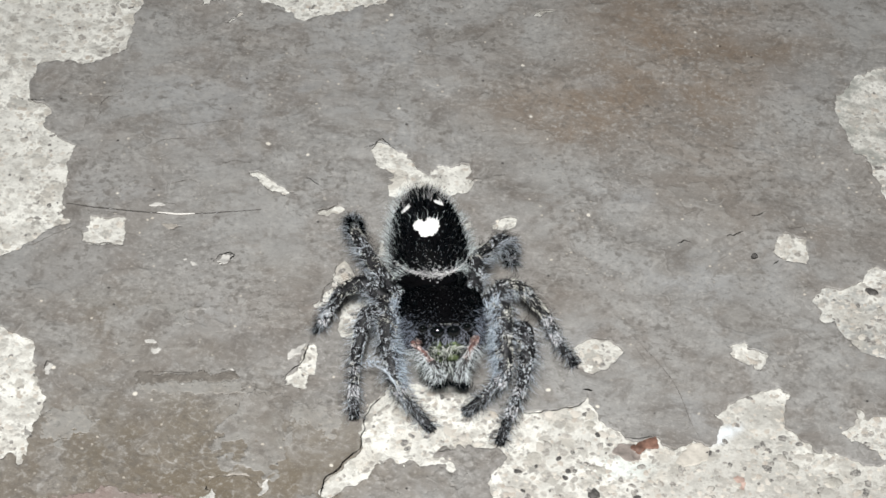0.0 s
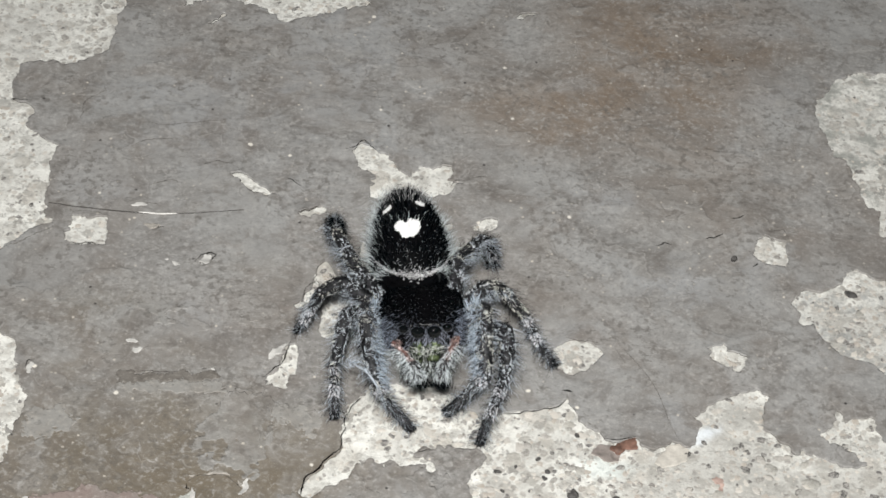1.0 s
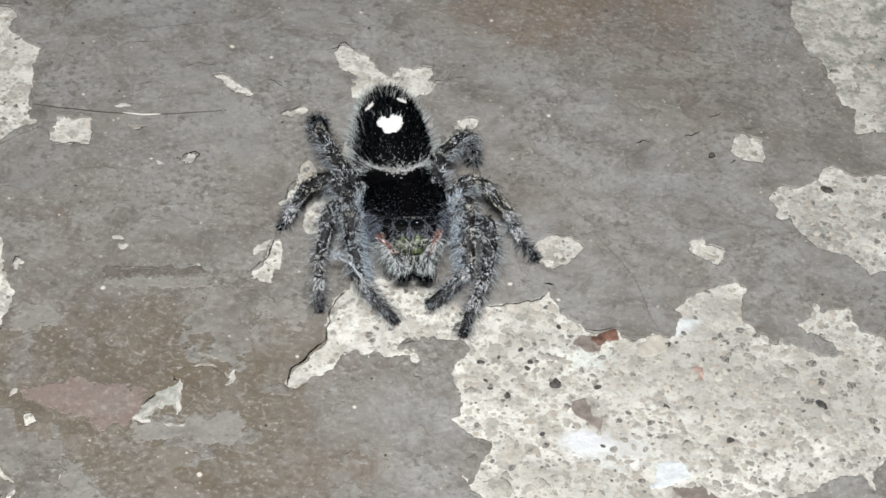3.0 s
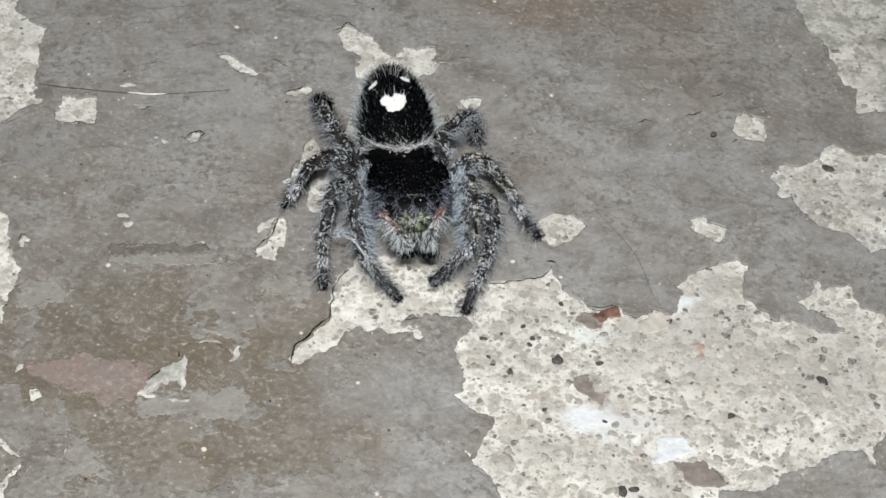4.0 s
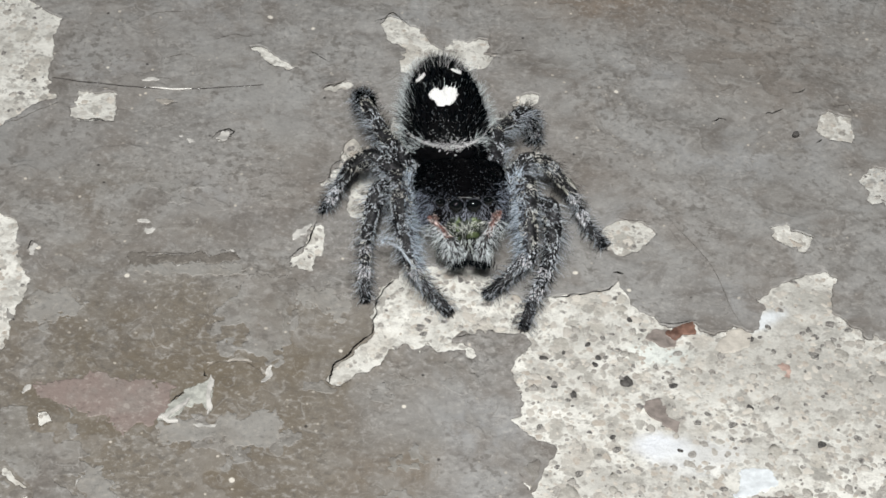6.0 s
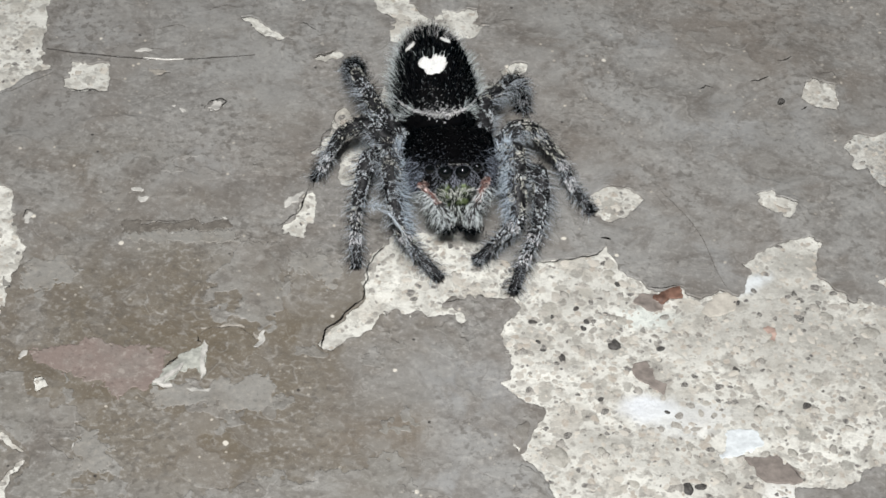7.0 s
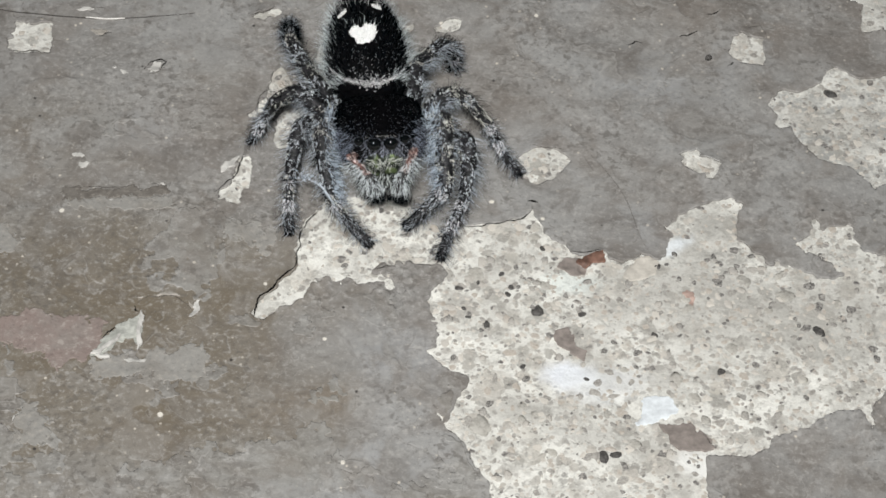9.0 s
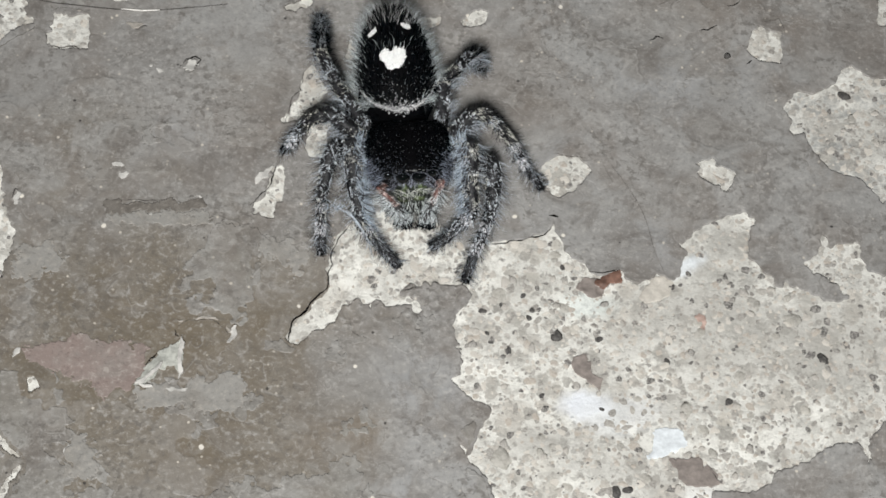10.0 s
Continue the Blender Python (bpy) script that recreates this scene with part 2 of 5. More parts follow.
def concrete_material():
    n = Nodes("bare_cream_concrete", 0.85, 0.25)
    flat = n.coord
    base = n.mix(n.ramp(n.noise(5 * MM, 5, 0.6), 0.40, 0.62), (0.83, 0.82, 0.76), (0.68, 0.67, 0.62))
    n.coord = warped(n, 0.55 * MM, 0.50 * MM)
    crowd = n.ramp(n.noise(4.2 * MM, 3, 0.55), 0.38, 0.60, 0.30, 1.0)
    base = n.mix(n.ramp(n.noise(1.3 * MM, 6, 0.72), 0.47, 0.64, 0.0, 0.60), base, (0.47, 0.455, 0.415))
    # grains of several sizes: each cell has its own reach and tone
    for size, reach, share, tone, alt in ((2.4, 0.50, 0.60, (0.42, 0.405, 0.37), (0.60, 0.565, 0.50)), (1.35, 0.56, 0.75, (0.34, 0.33, 0.30), (0.55, 0.515, 0.45)), (0.80, 0.56, 0.70, (0.27, 0.26, 0.235), (0.50, 0.47, 0.42)), (0.45, 0.52, 0.45, (0.22, 0.21, 0.195), (0.46, 0.43, 0.39))):
        v = n.tree.nodes.new("ShaderNodeTexVoronoi")
        n.link(n.coord, v.inputs["Vector"])
        v.inputs["Scale"].default_value = 1.0 / (size * MM)
        split = n.tree.nodes.new("ShaderNodeSeparateColor")
        n.link(v.outputs["Color"], split.inputs[0])
        far = n.math("MULTIPLY", n.ramp(split.outputs[0], 1 - share, 1.0), reach)
        torn = n.math("MULTIPLY", n.math("SUBTRACT", n.noise(0.28 * size * MM, 4, 0.65), 0.5), 0.70)
        mask = n.ramp(n.math("ADD", n.math("SUBTRACT", v.outputs["Distance"], far), torn), 0.05, -0.08, 0.0, 0.90)
        mask = n.math("MULTIPLY", mask, crowd)
        grainy = n.ramp(n.noise(0.3 * MM, 4, 0.7), 0.42, 0.64, 0.0, 0.25)
        base = n.mix(mask, base, n.mix(grainy, n.mix(split.outputs[1], tone, alt), (0.66, 0.63, 0.57)))
    base = n.mix(n.math("MULTIPLY", n.ramp(n.cells(1.15 * MM), 0.12, 0.07, 0.0, 0.85), crowd), base, (0.085, 0.08, 0.075))
    base = n.mix(n.ramp(n.noise(0.22 * MM, 4, 0.7), 0.56, 0.70, 0.0, 0.45), base, (0.87, 0.85, 0.78))
    fine = n.noise(0.5 * MM, 5, 0.75)
    base = n.mix(n.ramp(fine, 0.48, 0.34, 0.0, 0.75), base, (0.28, 0.265, 0.24))
    base = n.mix(n.ramp(n.noise(2.3 * MM, 6, 0.74), 0.50, 0.64, 0.0, 0.50), base, (0.42, 0.405, 0.365))
    n.coord = flat
    # bluish-white and greenish-white smears of plaster, then greyer worn areas
    for x, y, rx, ry, turn, k, tone in ((11.4, -9.4, 2.3, 1.4, 0, 0.92, (0.80, 0.83, 0.87)), (13.4, -9.9, 3.6, 1.9, 10, 0.55, (0.80, 0.82, 0.82)), (17.5, 1.0, 2.1, 0.8, 35, 0.9, (0.78, 0.82, 0.84)), (11.4, -2.3, 2.3, 1.3, 0, 0.65, (0.74, 0.79, 0.75)), (18.8, -15.2, 1.7, 1.5, -30, 0.75, (0.82, 0.82, 0.79)), (30.4, 3.0, 1.6, 1.4, 0, 0.8, (0.80, 0.84, 0.83))):
        base = n.mix(n.math("MULTIPLY", n.blot(x, y, rx, ry, turn, 0.35, 0.42, 1.2), k), base, tone)
    for x, y, rx, ry, k in ((20, -3.5, 8, 4.5, 0.55), (31.5, 31, 5, 6, 0.30), (33, 25, 4, 4, 0.25), (8.6, -12, 2.5, 1.6, 0.55), (15, -14, 5, 3, 0.30), (29, 12.5, 5, 4, 0.30), (27, -4, 6, 5, 0.45), (20, 2, 3, 3, 0.5)):
        base = n.mix(n.math("MULTIPLY", n.blot(x, y, rx, ry, 0, 0.3, 1.0, 1.3), k), base, (0.40, 0.385, 0.35))
    for x, y, rx, ry, k, tone in ((32, 30, 12, 14, 0.85, (0.30, 0.305, 0.278)), (29.5, 12, 7, 6, 0.70, (0.33, 0.335, 0.325)), (19.5, 1.5, 4, 4, 0.55, (0.42, 0.41, 0.375)), (-30, 36, 9, 14, 0.35, (0.45, 0.44, 0.41))):
        dirty = n.math("MULTIPLY", n.blot(x, y, rx, ry, 0, 0.7, 0.3, 3.0), n.ramp(n.noise(1.9 * MM, 6, 0.72), 0.46, 0.63, 0.0, k))
        base = n.mix(dirty, base, tone)
    n.colour(base)
    h = n.math("ADD", n.noise(0.9 * MM, 5, 0.65), n.math("MULTIPLY", fine, 0.5))
    n.bump(h, 0.5, 0.28 * MM)
    return n.mat


def plain(name, colour, rough=0.6, spec=0.4, vary=0.25, size=0.5):
    n = Nodes(name, rough, spec)
    dark = tuple(c * (1 - vary) for c in colour)
    light = tuple(min(1, c * (1 + vary)) for c in colour)
    n.colour(n.mix(n.ramp(n.noise(size * MM, 5, 0.65), 0.3, 0.7), dark, light))
    n.bump(n.noise(size * 0.5 * MM, 5, 0.65), 0.4, 0.12 * MM)
    return n.mat


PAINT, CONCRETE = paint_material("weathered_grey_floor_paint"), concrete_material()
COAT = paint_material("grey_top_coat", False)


def stone_material():
    n = Nodes("sand_grain", 0.7, 0.3)
    rnd = n.tree.nodes.new("ShaderNodeObjectInfo").outputs["Random"]
    tone = n.mix(n.ramp(rnd, 0.0, 0.55), (0.27, 0.255, 0.235), (0.55, 0.515, 0.46))
    tone = n.mix(n.ramp(rnd, 0.80, 0.84), tone, (0.055, 0.052, 0.05))
    tone = n.mix(n.ramp(n.noise(0.25 * MM, 5, 0.7), 0.4, 0.6, 0.0, 0.65), tone, (0.58, 0.555, 0.51))
    n.colour(tone)
    n.bump(n.noise(0.2 * MM, 4, 0.7), 0.6, 0.1 * MM)
    return n.mat


STONE = stone_material()
DARK_STONE = plain("dark_grain", (0.085, 0.08, 0.075), 0.6, 0.4, 0.6, 0.3)


def tan_stone():
    n = Nodes("tan_grain", 0.75, 0.3)
    rnd = n.tree.nodes.new("ShaderNodeObjectInfo").outputs["Random"]
    tone = n.mix(rnd, (0.34, 0.325, 0.29), (0.50, 0.475, 0.42))
    tone = n.mix(n.ramp(n.noise(0.35 * MM, 5, 0.7), 0.42, 0.60, 0.0, 0.5), tone, (0.60, 0.58, 0.53))
    n.colour(n.mix(n.ramp(n.noise(0.22 * MM, 4, 0.7), 0.44, 0.34, 0.0, 0.6), tone, (0.24, 0.225, 0.20)))
    n.bump(n.noise(0.2 * MM, 4, 0.7), 0.5, 0.1 * MM)
    return n.mat


TAN_STONE = tan_stone()
CHIP_WORN = plain("worn_paint_lip", (0.38, 0.352, 0.312), 0.6, 0.3, 0.3, 0.4)
CHIP = plain("pale_paint_chip", (0.56, 0.545, 0.51), 0.55, 0.4, 0.25, 0.8)
RED = plain("rust_red_paint", (0.175, 0.098, 0.072), 0.6, 0.35, 0.6, 1.0)
BROWN = plain("mauve_brown_paint", (0.27, 0.235, 0.212), 0.6, 0.35, 0.25, 0.7)
PLASTER = plain("bluish_white_plaster", (0.74, 0.78, 0.80), 0.7, 0.3, 0.12, 0.6)


def primer(name, colour, pale):
    """An older coat, rubbed through: cloudy, with fine pale grit and dark pores."""
    n = Nodes(name, 0.6, 0.35)
    base = n.mix(n.ramp(n.noise(2.4 * MM, 6, 0.65), 0.42, 0.64, 0.0, 0.7), colour, pale)
    n.coord = warped(n, 1.2 * MM, 0.3 * MM)
    fine = n.noise(0.36 * MM, 5, 0.7)
    base = n.mix(n.ramp(fine, 0.52, 0.66, 0.0, 0.5), base, tuple(c * 1.7 for c in pale))
    n.colour(n.mix(n.ramp(fine, 0.46, 0.32, 0.0, 0.55), base, tuple(c * 0.5 for c in colour)))
    n.bump(fine, 0.5, 0.08 * MM)
    return n.mat


PINK = primer("pinkish_primer", (0.266, 0.212, 0.190), (0.282, 0.254, 0.230))
PALE = primer("pale_grey_primer", (0.308, 0.297, 0.275), (0.262, 0.243, 0.216))
WORN = primer("scraped_dark_coat", (0.155, 0.140, 0.122), (0.225, 0.208, 0.185))
# dark tones that paint the shade inside cracks and under lifted edges
CRACK_SHADE = plain("shade_in_crack", (0.010, 0.009, 0.008), 0.95, 0.0, 0.5, 0.2)
FINE_CRACK_SHADE = plain("shade_in_fine_crack", (0.115, 0.105, 0.094), 0.95, 0.0, 0.7, 0.35)
STRAND = plain("dark_hair_strand", (0.05, 0.045, 0.04), 0.25, 0.6, 0.3, 0.5)
STRAND_GLINT = plain("hair_glint", (0.75, 0.73, 0.68), 0.25, 0.6, 0.1, 0.5)

# ---- shared builders ----
def lattice(x, y, size, seed):
    """Smooth value noise from -1 to 1 on arrays of places, size in the same unit as the places."""
    table = np.random.RandomState(seed).uniform(-1, 1, (64, 64))
    u, v = np.asarray(x) / size + 1000.0, np.asarray(y) / size + 1000.0
    i, j = np.floor(u).astype(int), np.floor(v).astype(int)
    a, b = u - i, v - j
    a, b = a * a * (3 - 2 * a), b * b * (3 - 2 * b)
    t = lambda p, q: table[(i + p) % 64, (j + q) % 64]
    return (t(0, 0) * (1 - a) + t(1, 0) * a) * (1 - b) + (t(0, 1) * (1 - a) + t(1, 1) * a) * b


def fractal(x, y, size, seed, octaves=4, gain=0.5):
    return sum(gain**k * lattice(x, y, size / 2**k, seed + 17 * k) for k in range(octaves))


def mesh_object(name, verts, faces, material, smooth=True):
    data = bpy.data.meshes.new(name)
    data.from_pydata([tuple(v) for v in verts], [], faces)
    data.materials.append(material)
    if smooth:
        data.polygons.foreach_set("use_smooth", [True] * len(data.polygons))
    data.update()
    return new(name, data)


def outline_distance(x, y, corners):
    """Distance to a closed outline, negative inside."""
    far, inside = np.full(x.shape, 1e9), np.zeros(x.shape, bool)
    for (ax, ay), (bx, by) in zip(corners, corners[1:] + corners[:1]):
        dx, dy = bx - ax, by - ay
        k = np.clip(((x - ax) * dx + (y - ay) * dy) / (dx * dx + dy * dy + 1e-12), 0, 1)
        far = np.minimum(far, np.hypot(x - ax - k * dx, y - ay - k * dy))
        if dy:
            inside ^= ((ay > y) != (by > y)) & (x < ax + (y - ay) * dx / dy)
    return np.where(inside, -far, far)


# ---- the floor: bare concrete where the paint has flaked away (millimetres) ----
BARE = {}
BARE["crack_finger"] = [(-7.5, -6.5), (-7.3, -5.2), (-6.6, -4.5), (-5.9, -3.6), (-5.3, -2.7), (-5.1, -2.0), (-5.3, -1.3), (-4.9, 0.9), (-4.3, 2.3), (-3.2, 2.8), (-2.0, 3.2), (-0.5, 3.6), (0.7, 3.6), (1.1, 2.8), (1.9, 1.8), (3.5, 1.1), (4.9, 1.6), (5.2, -2.0), (2.6, -1.8), (0.6, -1.9), (-0.4, -2.4), (0.8, -3.2), (1.0, -3.9), (-0.9, -3.6), (-3.0, -3.4), (-4.1, -3.7), (-4.7, -5.1), (-5.9, -5.7), (-6.7, -6.8)]
BARE["front_field"] = [(4.9, 1.6), (7.0, 2.0), (8.4, 2.6), (8.8, 3.1), (8.9, 3.8), (9.1, 3.1), (9.6, 2.3), (9.5, 1.4), (11.0, 0.9), (11.4, 0.2), (12.0, -0.2), (13.4, 0.3), (13.8, -0.1), (14.5, -0.6), (15.6, 0.3), (16.8, -0.3), (16.8, -14), (6.5, -16), (5.5, -15.0), (4.5, -14.0), (3.7, -11.9), (4.6, -13.4), (5.0, -12.0), (5.5, -10.0), (3.8, -9.6), (2.9, -8.5), (3.5, -7.7), (3.3, -5.5), (3.0, -3.4), (3.6, -2.5), (3.4, -1.5)]
BARE["east_field"] = [(16.0, -0.2), (16.8, -0.3), (17.1, 1.0), (17.4, 2.7), (18.3, 3.9), (19.7, 4.5), (21.3, 5.4), (21.8, 4.7), (21.5, 3.3), (21.7, 1.6), (22.3, 0.7), (23.7, 0.2), (25.7, -0.4), (26.6, -0.9), (27.9, -0.7), (27.6, 0.3), (26.1, 0.9), (25.0, 1.9), (26.0, 3.0), (26.3, 3.9), (27.0, 3.1), (28.7, 3.7), (29.1, 2.4), (29.6, 1.3), (33.4, 1.1), (34.3, -4.5), (32.7, -8.6), (16.0, -9)]
BARE["south_east"] = [(15.5, -8.0), (33, -8.0), (30.1, -9.0), (29.3, -10.1), (28.9, -12.3), (28.5, -10.7), (27.3, -10.8), (25.9, -11.5), (24.5, -12.8), (23.3, -12.7), (22.9, -14.0), (21.7, -14.6), (19.3, -14.6), (19.4, -17.5), (18.8, -20.6), (11.3, -22.3), (7.9, -20.7), (7.1, -18.1), (5.5, -15.0), (6.0, -13.0)]
BARE["triangle"] = [(-6.8, 25.6), (-6.0, 26.6), (-4.9, 26.2), (-4.2, 25.6), (-3.9, 24.4), (-2.8, 23.9), (-1.8, 24.5), (-0.2, 24.7), (0.8, 23.4), (0.2, 22.2), (-0.8, 21.8), (-2.2, 21.0), (-4.2, 20.8), (-4.9, 21.1), (-5.5, 22.9)]
BARE["west_square"] = [(-25.5, 17.3), (-24.5, 17.0), (-23.0, 17.0), (-22.7, 14.3), (-24.1, 14.4), (-25.3, 14.3)]
BARE["north_west"] = [(-44.1, 47.6), (-25.0, 50.0), (-25.3, 41.3), (-25.6, 38.1), (-25.8, 35.0), (-28.0, 33.1), (-29.7, 33.3), (-31.7, 32.6), (-32.0, 30.3), (-31.4, 28.5), (-30.2, 28.0), (-30.0, 26.1), (-28.8, 24.7), (-27.5, 24.1), (-27.8, 22.1), (-27.4, 19.7), (-27.3, 17.4), (-26.4, 16.1), (-27.8, 15.4), (-28.4, 14.9), (-29.7, 13.2), (-35.7, 9.2)]
BARE["west"] = [(-34.7, 6.5), (-30.5, 6.4), (-29.0, 5.8), (-27.2, 4.4), (-26.5, 2.4), (-25.8, 0.5), (-25.6, -2.2), (-26.1, -5.8), (-26.9, -4.9), (-28.5, -5.3), (-32.3, -6.1)]
BARE["south_west_sliver"] = [(-29.1, -7.2), (-27.9, -7.3), (-27.4, -8.4), (-26.9, -11.9), (-26.8, -13.2), (-27.9, -14.2)]
BARE["north_east"] = [(26.6, 34.5), (26.7, 35.5), (27.7, 36.8), (28.5, 38.2), (29.8, 39.1), (32.4, 39.7), (38.2, 41.4), (41.0, 35.8), (39.4, 22.1), (31.6, 21.0), (30.4, 20.8), (30.5, 22.3), (30.8, 23.6), (29.9, 24.3), (29.5, 25.2), (29.4, 25.9), (28.9, 26.4), (28.9, 27.8), (28.6, 28.6), (27.9, 29.0), (27.7, 30.2), (27.1, 31.4), (26.7, 32.9)]
BARE["east"] = [(23.8, 13.7), (24.7, 15.0), (25.9, 15.2), (27.4, 15.8), (27.8, 17.0), (28.6, 17.5), (29.4, 17.1), (29.9, 16.8), (30.7, 16.6), (35.0, 18.1), (34.9, 9.0), (30.4, 6.9), (29.6, 7.8), (29.1, 8.6), (28.0, 8.8), (27.0, 9.1), (26.1, 9.9), (25.5, 10.9), (25.4, 11.7), (24.8, 11.5), (24.4, 11.9), (24.4, 12.7)]
BARE["east_square"] = [(21.7, 19.6), (22.4, 20.0), (23.9, 19.7), (23.7, 17.2), (22.6, 17.2), (21.6, 18.0)]
BARE["diamond"] = [(18.1, 9.1), (19.2, 9.3), (19.9, 8.8), (21.3, 8.4), (20.0, 6.7), (18.7, 7.7)]
BARE["by_foot"] = [(8.3, 8.2), (9.0, 8.7), (10.5, 8.8), (11.3, 7.7), (10.4, 6.3), (9.1, 5.4), (8.2, 5.8), (8.3, 6.9), (7.8, 7.3)]
BARE["hook"] = [(-9.3, 6.5), (-8.9, 4.8), (-8.9, 2.2), (-10.0, 2.2), (-10.7, 2.8), (-10.5, 3.8), (-9.7, 4.7), (-9.9, 5.7)]
BARE["boot"] = [(-10.0, 18.9), (-9.4, 18.9), (-8.6, 19.7), (-8.2, 19.1), (-9.3, 18.3), (-9.9, 18.3)]
BARE["splinter"] = [(-15.4, 22.4), (-14.3, 22.3), (-13.0, 21.5), (-11.5, 20.7), (-12.5, 20.5), (-13.9, 21.2)]
BARE["chip_hole"] = [(-16.4, 13.3), (-15.3, 14.2), (-15.1, 13.6), (-15.9, 13.0)]
BARE["under_legs"] = [(-8.1, 13.9), (-7.6, 14.3), (-6.4, 12.5), (-7.2, 11.3), (-8.2, 9.8), (-8.9, 9.5), (-8.8, 11.1), (-8.4, 12.1)]
BARE["under_knee"] = [(-6.9, 11.4), (-7.7, 9.2), (-7.6, 7.2), (-6.4, 7.2), (-6.2, 9.5), (-5.5, 11.2)]
BARE["by_third_foot"] = [(-9.5, 9.8), (-9.0, 10.3), (-8.7, 9.8), (-9.1, 9.4)]
BARE["flank_speck"] = [(-5.5, 15.5), (-5.2, 16.8), (-4.8, 16.0), (-5.0, 15.0)]
BARE["speck_a"] = [(-23.4, -10.3), (-22.8, -10.2), (-22.1, -11.2), (-22.9, -11.2)]
BARE["speck_b"] = [(-20.3, -14.9), (-19.6, -14.5), (-19.8, -15.4)]
BARE["claw"] = [(-22.7, -16.3), (-22.5, -16.7), (-23.2, -17.6), (-23.4, -18.5), (-23.3, -19.2), (-22.7, -19.8), (-23.8, -19.9), (-24.1, -18.6), (-23.6, -17.6), (-23.1, -16.7)]
BARE["claw_tip"] = [(-24.5, -14.2), (-23.2, -15.4), (-22.8, -15.8), (-23.3, -16.0), (-24.4, -15.0)]
BARE["behind_a"] = [(-1.0, 18.8), (0.7, 19.2), (0.5, 18.4), (-0.4, 17.8)]
BARE["behind_b"] = [(2.0, 18.6), (2.6, 19.7), (4.0, 19.6), (3.7, 18.7), (2.6, 17.9)]
BARE["sliver"] = [(-20.5, 16.8), (-19.0, 16.6), (-19.8, 16.2)]
BARE["far_sliver"] = [(-19.0, 38.7), (-17.7, 40.3), (-17.3, 40.2), (-18.1, 38.9)]
BARE["far_strip"] = [(-20.9, 41.0), (-17.8, 42.0), (-14.7, 41.5), (-13.3, 40.2), (-11.4, 40.6), (-9.2, 42.1), (-7.0, 43.0), (-7.7, 45.6), (-20.7, 44.0)]
BARE["far_speck"] = [(4.5, 42.7), (5.4, 43.5), (6.2, 43.2), (5.0, 42.4)]
BARE["west_speck"] = [(-25.9, 2.8), (-25.5, 2.2), (-25.6, 1.6)]
X0, X1, Y0, Y1 = -46.0, 44.0, -26.0, 54.0


def bare_distance(x, y):
    """Distance to the nearest paint edge in millimetres, negative where the concrete lies bare."""
    ragged = 0.6 + 0.8 * np.clip(fractal(x, y, 5.0, 91, 2) + 0.3, 0, 1)
    wx = x + 0.27 * ragged * fractal(x, y, 1.3, 3, 5, 0.72)
    wy = y + 0.27 * ragged * fractal(x, y, 1.3, 71, 5, 0.72)
    far = np.full(x.shape, 6.0)
    for corners in BARE.values():
        c = np.array(corners)
        near = (x > c[:, 0].min() - 6) & (x < c[:, 0].max() + 6) & (y > c[:, 1].min() - 6) & (y < c[:, 1].max() + 6)
        far[near] = np.minimum(far[near], outline_distance(wx[near], wy[near], corners))
    return far


def rim(x, y):
    """1 in the middle of the modelled floor, 0 at its border, where the plain outer floor joins."""
    return np.clip(np.minimum(np.minimum(x - X0, X1 - x), np.minimum(y - Y0, Y1 - y)) / 4.0, 0, 1)


def paint_height(x, y, d):
    """Top of the paint film in millimetres: gentle waves, and edges that curl up off the concrete."""
    wave = 0.10 * fractal(x, y, 7.0, 11, 4) + 0.035 * fractal(x, y, 1.3, 23, 3)
    curl = np.clip(fractal(x, y, 3.2, 37, 2) - 0.15, 0, 1) * np.exp(-np.clip(d, 0, 9) / 0.55)
    return 0.06 + rim(x, y) * (wave + 0.30 * curl)


def concrete_height(x, y):
    rough = 0.05 * fractal(x, y, 1.8, 53, 3) + 0.035 * fractal(x, y, 0.7, 59, 2)
    pits = np.clip(fractal(x, y, 1.1, 61, 2) - 0.62, 0, 1)
    return -0.10 + rim(x, y) * (rough + 0.10 * fractal(x, y, 7.0, 11, 4) - 0.30 * pits)


def outer_ring(verts, border, z):
    """Four corners far away, and faces that join them to the border of the modelled floor."""
    base = len(verts)
    verts += [(sx * 20.0, sy * 20.0, z * MM) for sx, sy in ((-1, -1), (1, -1), (1, 1), (-1, 1))]
    return [(base + (k + 1) % 4, base + k, *side) for k, side in enumerate(border)]


def grid_border(nx, ny, index):
    """Vertex runs along the four sides, each from its first corner to its last."""
    south = [index[i, 0] for i in range(nx)]
    east = [index[nx - 1, j] for j in range(ny)]
    north = [index[i, ny - 1] for i in range(nx - 1, -1, -1)]
    west = [index[0, j] for j in range(ny - 1, -1, -1)]
    return south, east, north, west


